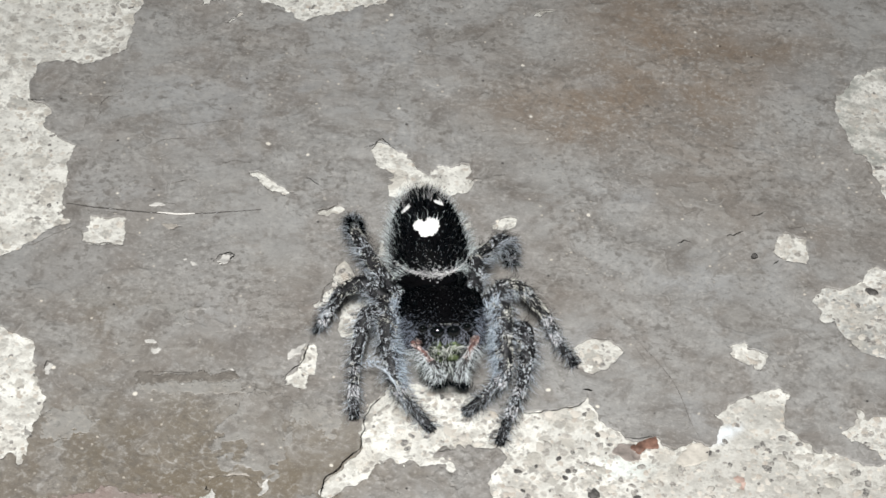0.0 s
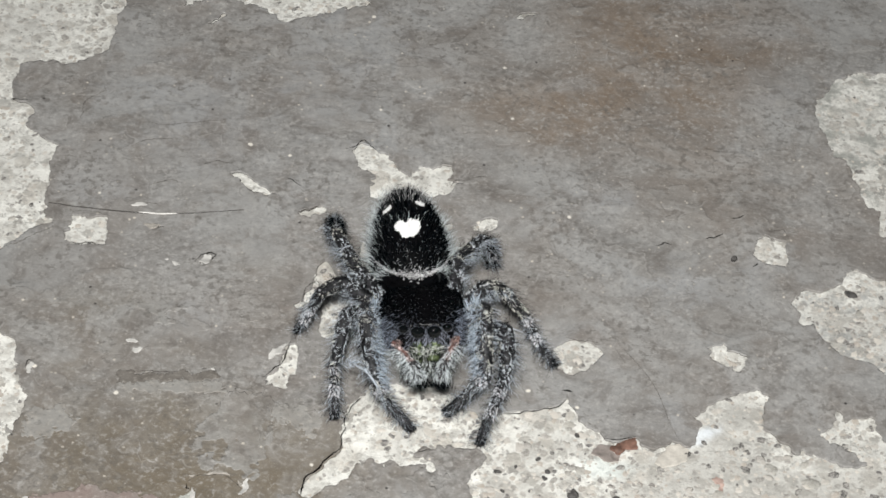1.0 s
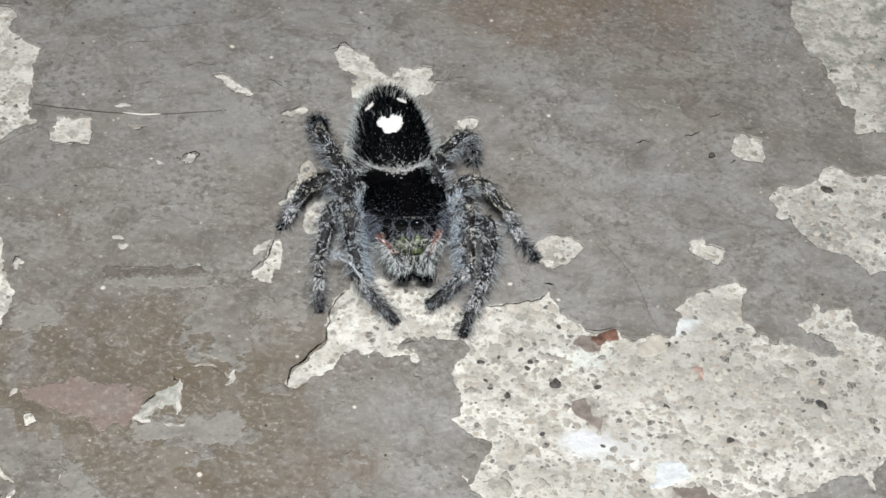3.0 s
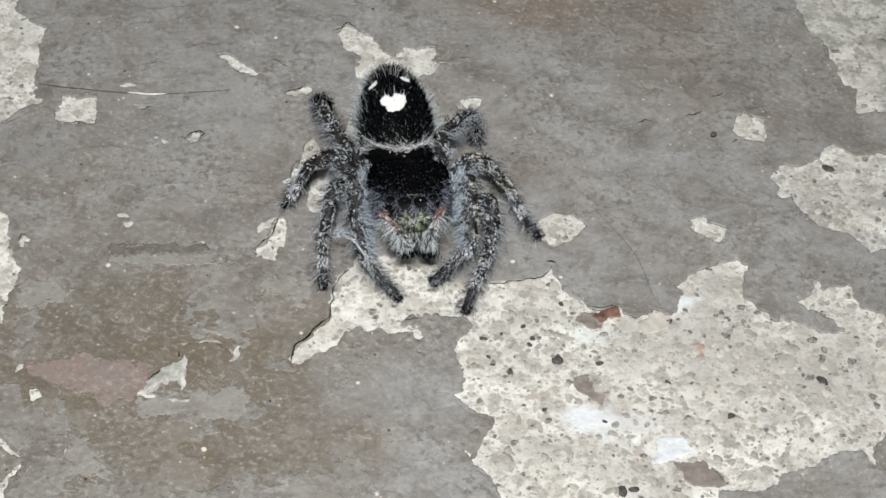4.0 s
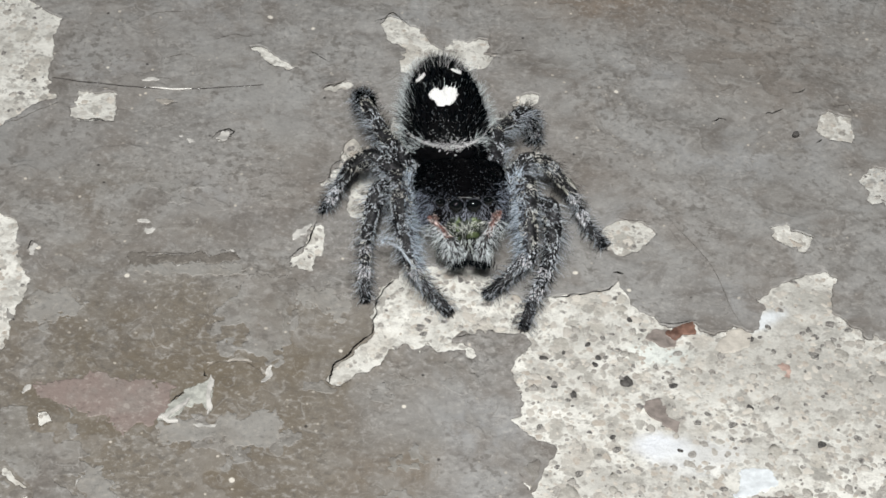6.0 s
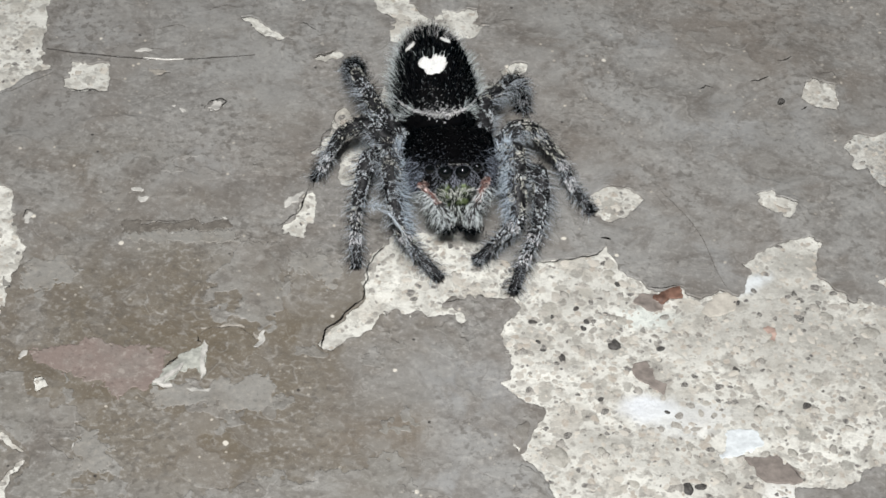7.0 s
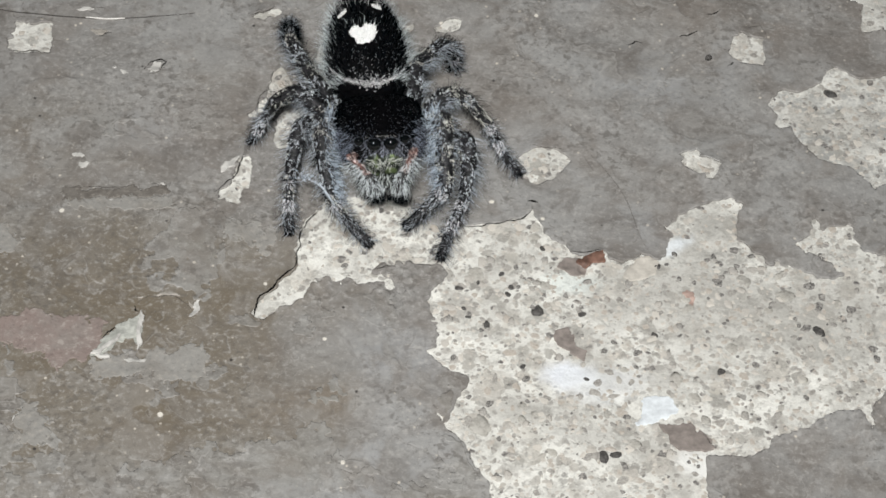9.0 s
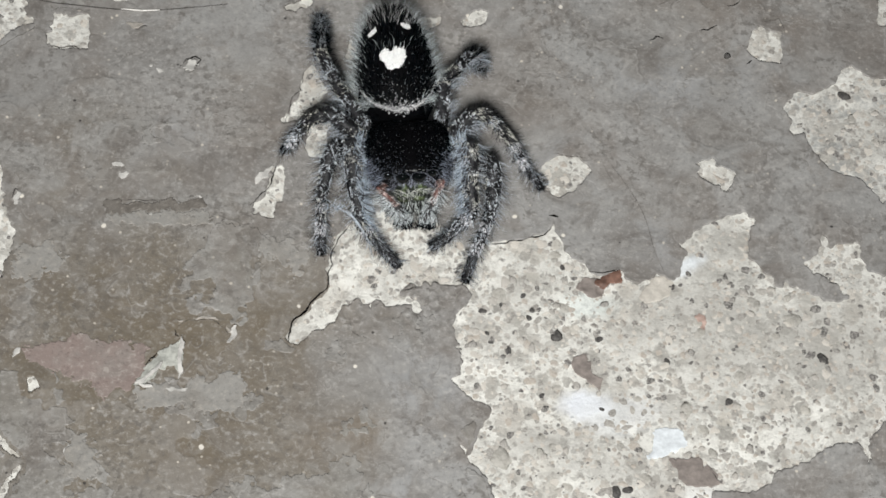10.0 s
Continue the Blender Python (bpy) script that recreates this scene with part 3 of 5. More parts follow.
def concrete_floor():
    step = 0.3
    nx, ny = int(round((X1 - X0) / step)) + 1, int(round((Y1 - Y0) / step)) + 1
    x, y = np.meshgrid(np.linspace(X0, X1, nx), np.linspace(Y0, Y1, ny), indexing="ij")
    z = concrete_height(x, y)
    verts = [tuple(v) for v in (np.stack([x, y, z], -1).reshape(-1, 3) * MM)]
    index = np.arange(nx * ny).reshape(nx, ny)
    quads = np.stack([index[:-1, :-1], index[1:, :-1], index[1:, 1:], index[:-1, 1:]], -1).reshape(-1, 4)
    faces = [tuple(q) for q in quads.tolist()]
    faces += outer_ring(verts, grid_border(nx, ny, index), -0.10)
    ob = mesh_object("ground", verts, faces, CONCRETE)
    for face in list(ob.data.polygons)[-4:]:
        face.use_smooth = False
    return tagged(ob, "bare cream concrete floor with sandy aggregate under flaked paint", "concrete floor", kind="structure")


def without_crumbs(keep, least):
    """The grid mask with every island of fewer than least places taken out."""
    left, out = keep.copy(), keep.copy()
    nx, ny = keep.shape
    for i, j in np.argwhere(keep).tolist():
        if not left[i, j]:
            continue
        left[i, j] = False
        island, k = [(i, j)], 0
        while k < len(island):
            a, b = island[k]
            k += 1
            for p, q in ((a + 1, b), (a - 1, b), (a, b + 1), (a, b - 1)):
                if 0 <= p < nx and 0 <= q < ny and left[p, q]:
                    left[p, q] = False
                    island.append((p, q))
        if len(island) < least:
            for a, b in island:
                out[a, b] = False
    return out


def film(name, box, step, distance, height, thick, material, spread=False, least=0):
    """A thin film over the part of a box where distance is positive, cut along its zero line, with a rim of that thickness."""
    nx, ny = int(round((box[1] - box[0]) / step)) + 1, int(round((box[3] - box[2]) / step)) + 1
    gx, gy = np.linspace(box[0], box[1], nx), np.linspace(box[2], box[3], ny)
    x, y = np.meshgrid(gx, gy, indexing="ij")
    d = distance(x, y)
    z = height(x, y, d)
    keep = d > 0
    if least:
        keep = without_crumbs(keep, least)
        d = np.where(keep, d, np.minimum(d, -1e-3))
    index = np.full((nx, ny), -1)
    index[keep] = np.arange(keep.sum())
    verts = [tuple(v) for v in (np.stack([x[keep], y[keep], z[keep]], -1) * MM)]
    count = keep[:-1, :-1].astype(int) + keep[1:, :-1] + keep[1:, 1:] + keep[:-1, 1:]
    full = count == 4
    quads = np.stack([index[:-1, :-1][full], index[1:, :-1][full], index[1:, 1:][full], index[:-1, 1:][full]], -1)
    faces = [tuple(q) for q in quads.tolist()]
    made, lower = {}, {}

    def crossing(a, b):
        key = (a, b) if a < b else (b, a)
        if key not in made:
            k = d[key[0]] / (d[key[0]] - d[key[1]])
            px = gx[key[0][0]] + k * (gx[key[1][0]] - gx[key[0][0]])
            py = gy[key[0][1]] + k * (gy[key[1][1]] - gy[key[0][1]])
            pz = z[key[0]] + k * (z[key[1]] - z[key[0]])
            made[key] = len(verts)
            verts.append((px * MM, py * MM, pz * MM))
        return made[key]

    def below(v):
        if v not in lower:
            lower[v] = len(verts)
            px, py, pz = verts[v]
            verts.append((px, py, pz - thick * MM))
        return lower[v]

    for i, j in np.argwhere((count > 0) & (count < 4)).tolist():
        ring = [(i, j), (i + 1, j), (i + 1, j + 1), (i, j + 1)]
        poly, cuts = [], []
        for a, b in zip(ring, ring[1:] + ring[:1]):
            if keep[a]:
                poly.append(int(index[a]))
            if keep[a] != keep[b]:
                v = crossing(a, b)
                poly.append(v)
                cuts.append((v, keep[a]))
        if len(poly) > 2:
            faces.append(tuple(poly))
        for (v, leaving), (w, _) in zip(cuts, cuts[1:] + cuts[:1]):
            if leaving:
                faces.append((w, v, below(v), below(w)))
    if spread:
        faces += outer_ring(verts, grid_border(nx, ny, index), 0.06)
    ob = mesh_object(name, verts, faces, material)
    if spread:
        for face in list(ob.data.polygons)[-4:]:
            face.use_smooth = False
    return ob


def paint_distance(x, y):
    return np.where(rim(x, y) > 0.02, bare_distance(x, y), 6.0)


ground = concrete_floor()
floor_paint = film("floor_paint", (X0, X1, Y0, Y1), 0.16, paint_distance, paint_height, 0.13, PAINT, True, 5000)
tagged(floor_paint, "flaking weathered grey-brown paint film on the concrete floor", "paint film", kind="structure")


# ---- small things on and in the floor ----
def outline_film(name, corners, over, lift, thick, material, curl=0.0, step=0.08, rough=0.10):
    """A loose or bonded flake of the given outline, lying on the paint or on the concrete."""
    c = np.array(corners)
    box = (c[:, 0].min() - 0.5, c[:, 0].max() + 0.5, c[:, 1].min() - 0.5, c[:, 1].max() + 0.5)

    def distance(x, y):
        wx, wy = x + rough * fractal(x, y, 0.8, 7, 4, 0.7), y + rough * fractal(x, y, 0.8, 29, 4, 0.7)
        return -outline_distance(wx, wy, corners)

    def height(x, y, d):
        base = paint_height(x, y, np.full(x.shape, 6.0)) if over == "paint" else concrete_height(x, y)
        middle = c.mean(0)
        reach = np.hypot(x - middle[0], y - middle[1]) / np.hypot(*(c - middle).T).max()
        return base + lift + curl * reach**2 * (0.6 + 0.4 * fractal(x, y, 1.5, 43, 2))

    return film(name, box, step, distance, height, thick, material)


def flake(corners, over, lift, thick, material, label, curl=0.0, category="paint flake"):
    ob = outline_film("paint_flake", corners, over, lift, thick, material, curl, 0.08, 0.14)
    return tagged(ob, label, category)


def older_coat(corners, material, label, ragged=0.5, lift=0.045):
    ob = outline_film("primer_patch", corners, "paint", lift, 0.05, material, 0, 0.10, ragged)
    ob.parent = floor_paint
    tagged(ob, label)


older_coat([(-23.6, -8.6), (-22.1, -7.9), (-20.2, -7.5), (-18.0, -7.45), (-15.7, -7.5), (-15.9, -9.3), (-16.4, -10.2), (-16.8, -10.7), (-18.2, -11.3), (-19.1, -10.7), (-21.1, -10.1), (-22.3, -9.8)], PINK, "pinkish older paint layer", 0.38)
older_coat([(-16.4, -10.5), (-13.8, -9.9), (-11.4, -9.3), (-10.5, -8.4), (-9.9, -9.2), (-9.9, -10.9), (-11.0, -12.1), (-13.0, -11.6), (-15.5, -11.8), (-16.5, -11.5)], PALE, "pale grey older paint layer", 0.45)
older_coat([(-20.3, -15.1), (-19.4, -14.0), (-18.3, -15.2), (-18.4, -16.6), (-19.5, -16.8)], PALE, "pale grey older paint layer", 0.4)
older_coat([(-20.2, 2.4), (-19.8, 2.8), (-17.6, 2.6), (-16.3, 2.9), (-13.9, 3.1), (-13.4, 2.7), (-14.9, 2.4), (-15.8, 2.1), (-17.2, 2.2), (-19.2, 1.7), (-20.0, 1.6)], WORN, "dark scraped strip in the paint", 0.22)
older_coat([(-20.0, 1.55), (-17.2, 2.05), (-13.5, 2.4), (-12.6, 1.7), (-16.1, 1.2), (-19.1, 0.9)], PALE, "pale grey older paint layer", 0.35)
older_coat([(-25.8, -3.2), (-24.5, -1.0), (-22.6, -0.8), (-22.2, -2.4), (-23.6, -4.0)], PALE, "pale grey older paint layer", 0.6)
older_coat([(-9.2, 0.4), (-7.8, 0.9), (-6.3, 0.2), (-6.8, -1.6), (-8.2, -1.9), (-9.4, -0.8)], PALE, "pale grey older paint layer", 0.7)


# remains of the grey top coat, worn through to the brown one
def coat_distance(x, y):
    worn = fractal(x, y, 6.0, 101, 6, 0.70) - 0.42
    edge = np.minimum(np.minimum(x + 33, 9 - x) / 4, np.minimum(y + 24, 9 - y) / 4)
    return np.minimum(np.minimum(worn, edge), bare_distance(x, y) - 0.25)


def split_islands(ob, name, parent, label):
    """One part for each loose piece of the mesh, in place of the whole."""
    data = ob.data
    verts = [v.co.copy() for v in data.vertices]
    root = list(range(len(verts)))

    def find(v):
        while root[v] != v:
            root[v] = root[root[v]]
            v = root[v]
        return v

    for face in data.polygons:
        first = find(face.vertices[0])
        for v in face.vertices[1:]:
            root[find(v)] = first
    pieces = {}
    for face in data.polygons:
        pieces.setdefault(find(face.vertices[0]), []).append(tuple(face.vertices))
    material = data.materials[0]
    bpy.data.objects.remove(ob)
    for faces in pieces.values():
        used = sorted({v for face in faces for v in face})
        place = {v: k for k, v in enumerate(used)}
        piece = mesh_object(name, [verts[v] for v in used], [tuple(place[v] for v in face) for face in faces], material)
        piece.parent = parent
        tagged(piece, label)


coat = film("top_coat", (-33.5, 9.5, -24.5, 9.5), 0.13, coat_distance, lambda x, y, d: paint_height(x, y, np.full(x.shape, 6.0)) + 0.03, 0.05, COAT, False, 40)
split_islands(coat, "top_coat", floor_paint, "worn remains of a grey top coat")
flake([(-11.0, -5.95), (-10.8, -6.05), (-10.75, -6.6), (-11.15, -7.1), (-11.05, -6.5)], "paint", 0.06, 0.08, CHIP, "small curled paint chip with a pale edge", 0.25)
flake([(15.3, -0.1), (16.2, 0.3), (16.7, -0.3), (16.5, -1.2), (15.0, -1.8), (14.5, -1.4)], "concrete", 0.06, 0.08, plain("beige_paint", (0.56, 0.525, 0.465), 0.6, 0.3, 0.15, 0.6), "smooth beige scrap of paint stuck on bare concrete")
flake([(18.0, -2.6), (18.7, -2.4), (18.9, -3.1), (18.6, -3.5), (18.3, -3.0)], "concrete", 0.05, 0.06, plain("dusty_pink_paint", (0.46, 0.335, 0.285), 0.7, 0.3, 0.25, 0.4), "small dusty pink scrap on bare concrete")

curled_chip = flake([(-14.1, -7.0), (-13.75, -8.3), (-13.8, -9.6), (-14.4, -8.9), (-15.1, -9.2), (-15.5, -10.1), (-16.5, -10.5), (-16.0, -9.0), (-14.9, -7.7)], "paint", 0.10, 0.12, plain("greenish_grey_chip", (0.425, 0.43, 0.39), 0.6, 0.35, 0.3, 0.5), "greenish-grey curled chip of paint with bright rims", 0.35)
for strip in ([(-14.1, -6.9), (-13.78, -7.3), (-13.86, -8.35), (-13.68, -9.25), (-13.95, -9.75), (-14.0, -9.2), (-14.16, -8.4), (-14.05, -7.4)], [(-16.5, -10.4), (-16.1, -10.0), (-15.55, -9.35), (-15.0, -8.85), (-15.1, -9.2), (-15.55, -9.7), (-16.0, -10.3)], [(-16.4, -10.3), (-15.6, -10.55), (-15.2, -10.45), (-15.6, -10.35)]):
    rim_strip = outline_film("bright_rim", strip, "paint", 0.34, 0.22, CHIP, 0, 0.07, 0.08)
    rim_strip.parent = curled_chip
for strip in ([(-13.5, -5.45), (-12.9, -5.2), (-12.2, -5.2), (-11.7, -5.55), (-12.3, -5.36), (-13.0, -5.36)], [(-11.45, -5.75), (-11.05, -6.05), (-10.95, -6.3), (-11.2, -6.1)], [(-14.5, -5.75), (-14.1, -5.62), (-13.8, -5.5), (-14.1, -5.75)]):
    lip = outline_film("crack_lip", strip, "paint", 0.07, 0.08, CHIP_WORN, 0, 0.07, 0.10)
    lip.parent = floor_paint
flake([(10.5, -1.0), (11.0, -0.3), (12.1, -0.3), (12.3, -0.9), (12.2, -1.5), (11.4, -1.7)], "concrete", 0.10, 0.10, BROWN, "grey-brown scrap of paint stuck on bare concrete")
flake([(11.6, -0.6), (12.1, -0.2), (13.3, 0.35), (13.5, -0.5), (12.8, -0.75), (12.3, -1.0)], "concrete", 0.18, 0.12, RED, "rust-red scrap of paint stuck on bare concrete", 0.05)
flake([(16.7, -12.7), (18.4, -12.5), (18.8, -13.1), (19.1, -12.9), (19.9, -14.1), (18.1, -14.5), (17.2, -14.1)], "concrete", 0.14, 0.12, BROWN, "mauve-brown scrap of paint stuck on bare concrete")
flake([(10.4, -6.1), (11.3, -6.0), (11.6, -7.0), (12.5, -7.6), (12.2, -8.2), (11.0, -7.6), (10.5, -7.0)], "concrete", 0.12, 0.12, BROWN, "grey-brown scrap of paint stuck on bare concrete")
flake([(15.6, -10.7), (17.1, -10.5), (17.7, -11.6), (17.0, -12.3), (15.1, -12.8), (15.6, -11.9)], "concrete", 0.05, 0.10, PLASTER, "bluish-white plaster smear on bare concrete", 0.0, "plaster")
flake([(-10.55, 4.6), (-9.75, 5.3), (-9.5, 6.2), (-9.95, 5.9), (-10.6, 5.2)], "paint", 0.10, 0.10, CHIP, "small lifted pale paint chip beside a bare spot", 0.1)
flake([(-14.6, -10.35), (-13.2, -10.15), (-13.3, -10.45), (-14.4, -10.6)], "paint", 0.05, 0.08, CHIP, "thin white sliver of paint on the floor")
flake([(-17.3, 2.0), (-16.9, 2.1), (-17.0, 1.8)], "paint", 0.05, 0.06, CHIP, "tiny pale paint chip on the floor")
flake([(-20.0, 5.5), (-19.3, 5.7), (-19.2, 5.35), (-19.9, 5.2)], "paint", 0.04, 0.06, CHIP, "small pale paint chip on the floor")
flake([(-14.3, 3.4), (-14.0, 3.6), (-13.9, 3.3)], "paint", 0.04, 0.06, CHIP, "tiny pale paint chip on the floor")
flake([(-18.6, 13.2), (-18.4, 13.5), (-18.2, 13.1)], "paint", 0.04, 0.06, CHIP, "tiny pale paint chip on the floor")
flake([(-18.1, 13.0), (-17.5, 13.2), (-17.4, 12.9), (-17.9, 12.7)], "paint", 0.04, 0.06, CHIP, "tiny pale paint chip on the floor")

flake([(-16.2, 13.4), (-15.9, 14.0), (-15.4, 14.05), (-15.5, 13.6), (-15.85, 13.1)], "paint", 0.05, 0.08, CHIP, "small pale paint chip with a dark edge", 0.1)
flake([(-20.4, 16.7), (-19.3, 16.7), (-19.6, 16.25), (-19.95, 16.1)], "paint", 0.05, 0.06, CHIP_WORN, "dull pale paint chip beside a strand")
flake([(-25.85, 2.9), (-25.55, 2.8), (-25.45, 1.95), (-25.7, 1.85)], "paint", 0.05, 0.08, CHIP, "small upright pale paint chip with a dark edge")
for px, py, size, turn, words in ((-19.95, -15.0, 0.55, 50, "small white bare chip of paint on the floor"), (-19.15, 4.7, 0.45, 5, "tiny pale paint chip on the floor"), (-24.0, -8.8, 0.35, 40, "tiny pale paint chip on the floor"), (-21.0, 18.5, 0.5, -10, "tiny pale paint chip on the floor")):
    c, d = math.cos(radians(turn)) * size, math.sin(radians(turn)) * size
    form = [(1.0, 0.1), (0.35, 0.5), (-0.6, 0.42), (-1.0, -0.15), (-0.2, -0.35), (0.5, -0.5)]
    flake([(px + u * c - v * d, py + u * d + v * c) for u, v in form], "paint", 0.03, 0.06, CHIP, words)


def ribbon(points, width, lift, seed):
    """A wavering strip over the paint that tapers to both ends."""
    pts = np.array(points, float)
    along = np.r_[0, np.cumsum(np.hypot(*np.diff(pts, axis=0).T))]
    s = np.linspace(0, along[-1], max(6, int(along[-1] / 0.12)))
    x, y = np.interp(s, along, pts[:, 0]), np.interp(s, along, pts[:, 1])
    x, y = x + 0.10 * fractal(s, s * 0 + seed, 0.7, 5, 3, 0.7), y + 0.10 * fractal(s, s * 0 + seed, 0.7, 9, 3, 0.7)
    tx, ty = np.gradient(x), np.gradient(y)
    size = np.hypot(tx, ty) + 1e-9
    nx, ny = -ty / size, tx / size
    k = np.linspace(0, 1, len(s))
    w = width * np.sqrt(np.clip(np.sin(np.pi * (0.04 + 0.92 * k)), 0, 1)) * (0.75 + 0.5 * lattice(s, s * 0 + seed, 0.35, 77)) * 0.5
    verts = []
    for side in (1, -1):
        px, py = x + nx * w * side, y + ny * w * side
        top = paint_height(px, py, np.maximum(bare_distance(px, py), 0.0)) + lift
        verts += list(np.stack([px, py, top], -1) * MM)
    m = len(s)
    return verts, [(i, i + 1, m + i + 1, m + i) for i in range(m - 1)]


def crack(width, points):
    strip, strip_faces = ribbon(points, width * 0.75, 0.02, 3.7 * len(floor_paint.children))
    ob = mesh_object("crack", strip, strip_faces, CRACK_SHADE if width > 0.11 else FINE_CRACK_SHADE)
    ob.parent = floor_paint


# cracks and open edges: dark ribbons painted as the shade in their gaps
crack(0.21, [(-7.45, -6.4), (-7.18, -5.0), (-6.45, -4.37), (-5.87, -3.42), (-5.23, -2.62), (-5.08, -1.95)])
crack(0.12, [(-5.15, -2.2), (-5.25, -0.71), (-4.88, 0.85), (-4.15, 2.12)])
crack(0.13, [(4.8, 1.5), (7.0, 2.05), (8.4, 2.65), (8.8, 3.1)])
crack(0.22, [(8.7, 4.0), (8.9, 4.1), (9.2, 4.0)])
crack(0.13, [(-10.7, 3.2), (-10.3, 3.9), (-9.7, 4.7), (-9.4, 5.6), (-9.3, 6.6)])
crack(0.13, [(-7.4, 25.8), (-6.6, 26.2), (-6.1, 26.9), (-5.1, 26.1)])
crack(0.13, [(18.1, 19.3), (18.6, 19.6), (19.4, 19.8)])
crack(0.12, [(20.1, 21.6), (20.6, 21.7), (21.1, 22.1)])
crack(0.13, [(14.9, 18.3), (15.3, 18.7), (15.8, 18.7)])
crack(0.14, [(21.5, 16.9), (21.8, 17.3)])
crack(0.10, [(-20.2, 2.3), (-19.0, 2.8), (-17.1, 2.9), (-15.5, 3.0), (-13.6, 2.8)])
crack(0.09, [(-20.1, 1.7), (-19.2, 2.0), (-17.0, 2.2)])
crack(0.10, [(-14.4, -5.95), (-13.8, -5.66), (-13.0, -5.45), (-12.3, -5.48), (-11.65, -5.8), (-11.15, -6.3), (-11.0, -6.6)])
crack(0.15, [(-16.35, -9.9), (-15.95, -8.85), (-15.45, -8.1), (-14.95, -7.65)])
crack(0.14, [(-14.5, -6.3), (-14.45, -6.7), (-14.2, -6.95)])
crack(0.15, [(-16.4, 13.3), (-16.1, 14.05), (-15.6, 14.25), (-15.2, 14.1), (-15.3, 13.6)])
crack(0.10, [(-15.4, 13.5), (-15.7, 13.05), (-16.1, 13.0)])
crack(0.13, [(-25.95, 2.3), (-25.95, 2.95), (-25.6, 3.05)])
crack(0.12, [(-11.1, 22.4), (-10.5, 21.9), (-9.9, 21.4)])
crack(0.12, [(11.2, 0.0), (12.1, -0.1), (13.4, 0.4)])
crack(0.12, [(-0.4, -2.4), (0.2, -2.2), (0.8, -2.3)])
crack(0.08, [(-29.6, 13.1), (-28.3, 14.2), (-26.8, 15.5), (-26.3, 16.0)])
crack(0.07, [(-26.5, 27.0), (-26.5, 28.7), (-26.0, 29.7), (-25.1, 30.3), (-25.5, 31.2)])
crack(0.08, [(-22.2, 24.8), (-21.4, 25.3), (-19.7, 25.6)])
crack(0.08, [(0.4, 22.9), (0.6, 23.4), (1.3, 23.5)])
crack(0.09, [(1.9, 23.9), (2.9, 24.2)])
crack(0.07, [(-25.7, 17.1), (-24.6, 17.5), (-23.0, 17.2)])
crack(0.10, [(-25.3, 14.2), (-24.1, 14.3), (-23.0, 14.2)])
crack(0.11, [(-16.3, 13.7), (-15.3, 14.2)])
crack(0.14, [(-31.7, 28.4), (-30.5, 28.5)])
crack(0.08, [(22.6, 20.5), (23.8, 20.8), (24.0, 20.0)])
crack(0.09, [(8.6, 8.8), (9.4, 8.7), (10.8, 8.7)])
crack(0.10, [(19.1, -13.3), (20.0, -14.2)])
crack(0.11, [(-10.1, 18.9), (-9.4, 19.0), (-8.7, 19.8)])
crack(0.10, [(-9.0, 9.6), (-8.9, 11.1), (-8.4, 12.2), (-8.1, 13.9)])
crack(0.09, [(-20.9, 18.6), (-20.2, 18.8), (-19.7, 18.6)])
crack(0.08, [(-17.5, 22.9), (-16.2, 23.6), (-15.2, 23.4)])
crack(0.08, [(-20.5, 20.7), (-19.2, 21.4), (-18.4, 21.1)])
crack(0.08, [(-22, 27.2), (-20.4, 27.0), (-19.0, 27.4), (-16.2, 28.0)])


# hair strands lying on the floor
def strand(points, radius, material):
    """A thin round thread through points on the paint."""
    pts = np.array(points, float)
    s = np.linspace(0, 1, 40)
    at = np.linspace(0, 1, len(pts))
    x, y = np.interp(s, at, pts[:, 0]), np.interp(s, at, pts[:, 1])
    for _ in range(3):
        x[1:-1], y[1:-1] = (x[:-2] + x[1:-1] + x[2:]) / 3, (y[:-2] + y[1:-1] + y[2:]) / 3
    z = paint_height(x, y, np.full(x.shape, 6.0)) + radius + 0.02
    way = np.stack([np.gradient(x), np.gradient(y), np.gradient(z)], -1)
    way /= np.linalg.norm(way, axis=1, keepdims=True)
    across = np.stack([-way[:, 1], way[:, 0], 0 * x], -1)
    verts = []
    for k in range(40):
        r = radius * (1 - 0.5 * abs(2 * s[k] - 1) ** 3)
        for ang in np.linspace(0, 2 * np.pi, 6, endpoint=False):
            verts.append((np.array([x[k], y[k], z[k]]) + across[k] * math.cos(ang) * r + np.array([0, 0, math.sin(ang) * r])) * MM)
    faces = [(6 * k + i, 6 * k + (i + 1) % 6, 6 * k + 6 + (i + 1) % 6, 6 * k + 6 + i) for k in range(39) for i in range(6)]
    return verts, faces


strand_verts, strand_faces = strand([(-27.2, 18.0), (-25.2, 17.75), (-23.5, 17.7), (-20.7, 17.6), (-18.2, 17.85), (-13.8, 18.7)], 0.036, STRAND)
hair = tagged(mesh_object("hair_strand", strand_verts, strand_faces, STRAND), "long thin dark hair lying on the painted floor", "hair")
# the glint on the hair, put on as a thicker pale thread
glint_verts, glint_faces = strand([(-20.9, 17.66), (-19.6, 17.68), (-18.3, 17.84)], 0.062, STRAND_GLINT)
glint = mesh_object("painted_glint", glint_verts, glint_faces, STRAND_GLINT)
glint.parent = hair
tagged(glint, "painted glint along the hair")

thread_verts, thread_faces = strand([(11.7, 9.3), (13.4, 7.0), (14.4, 5.3), (14.9, 4.2), (15.5, 1.8), (16.2, 0.2)], 0.022, STRAND)
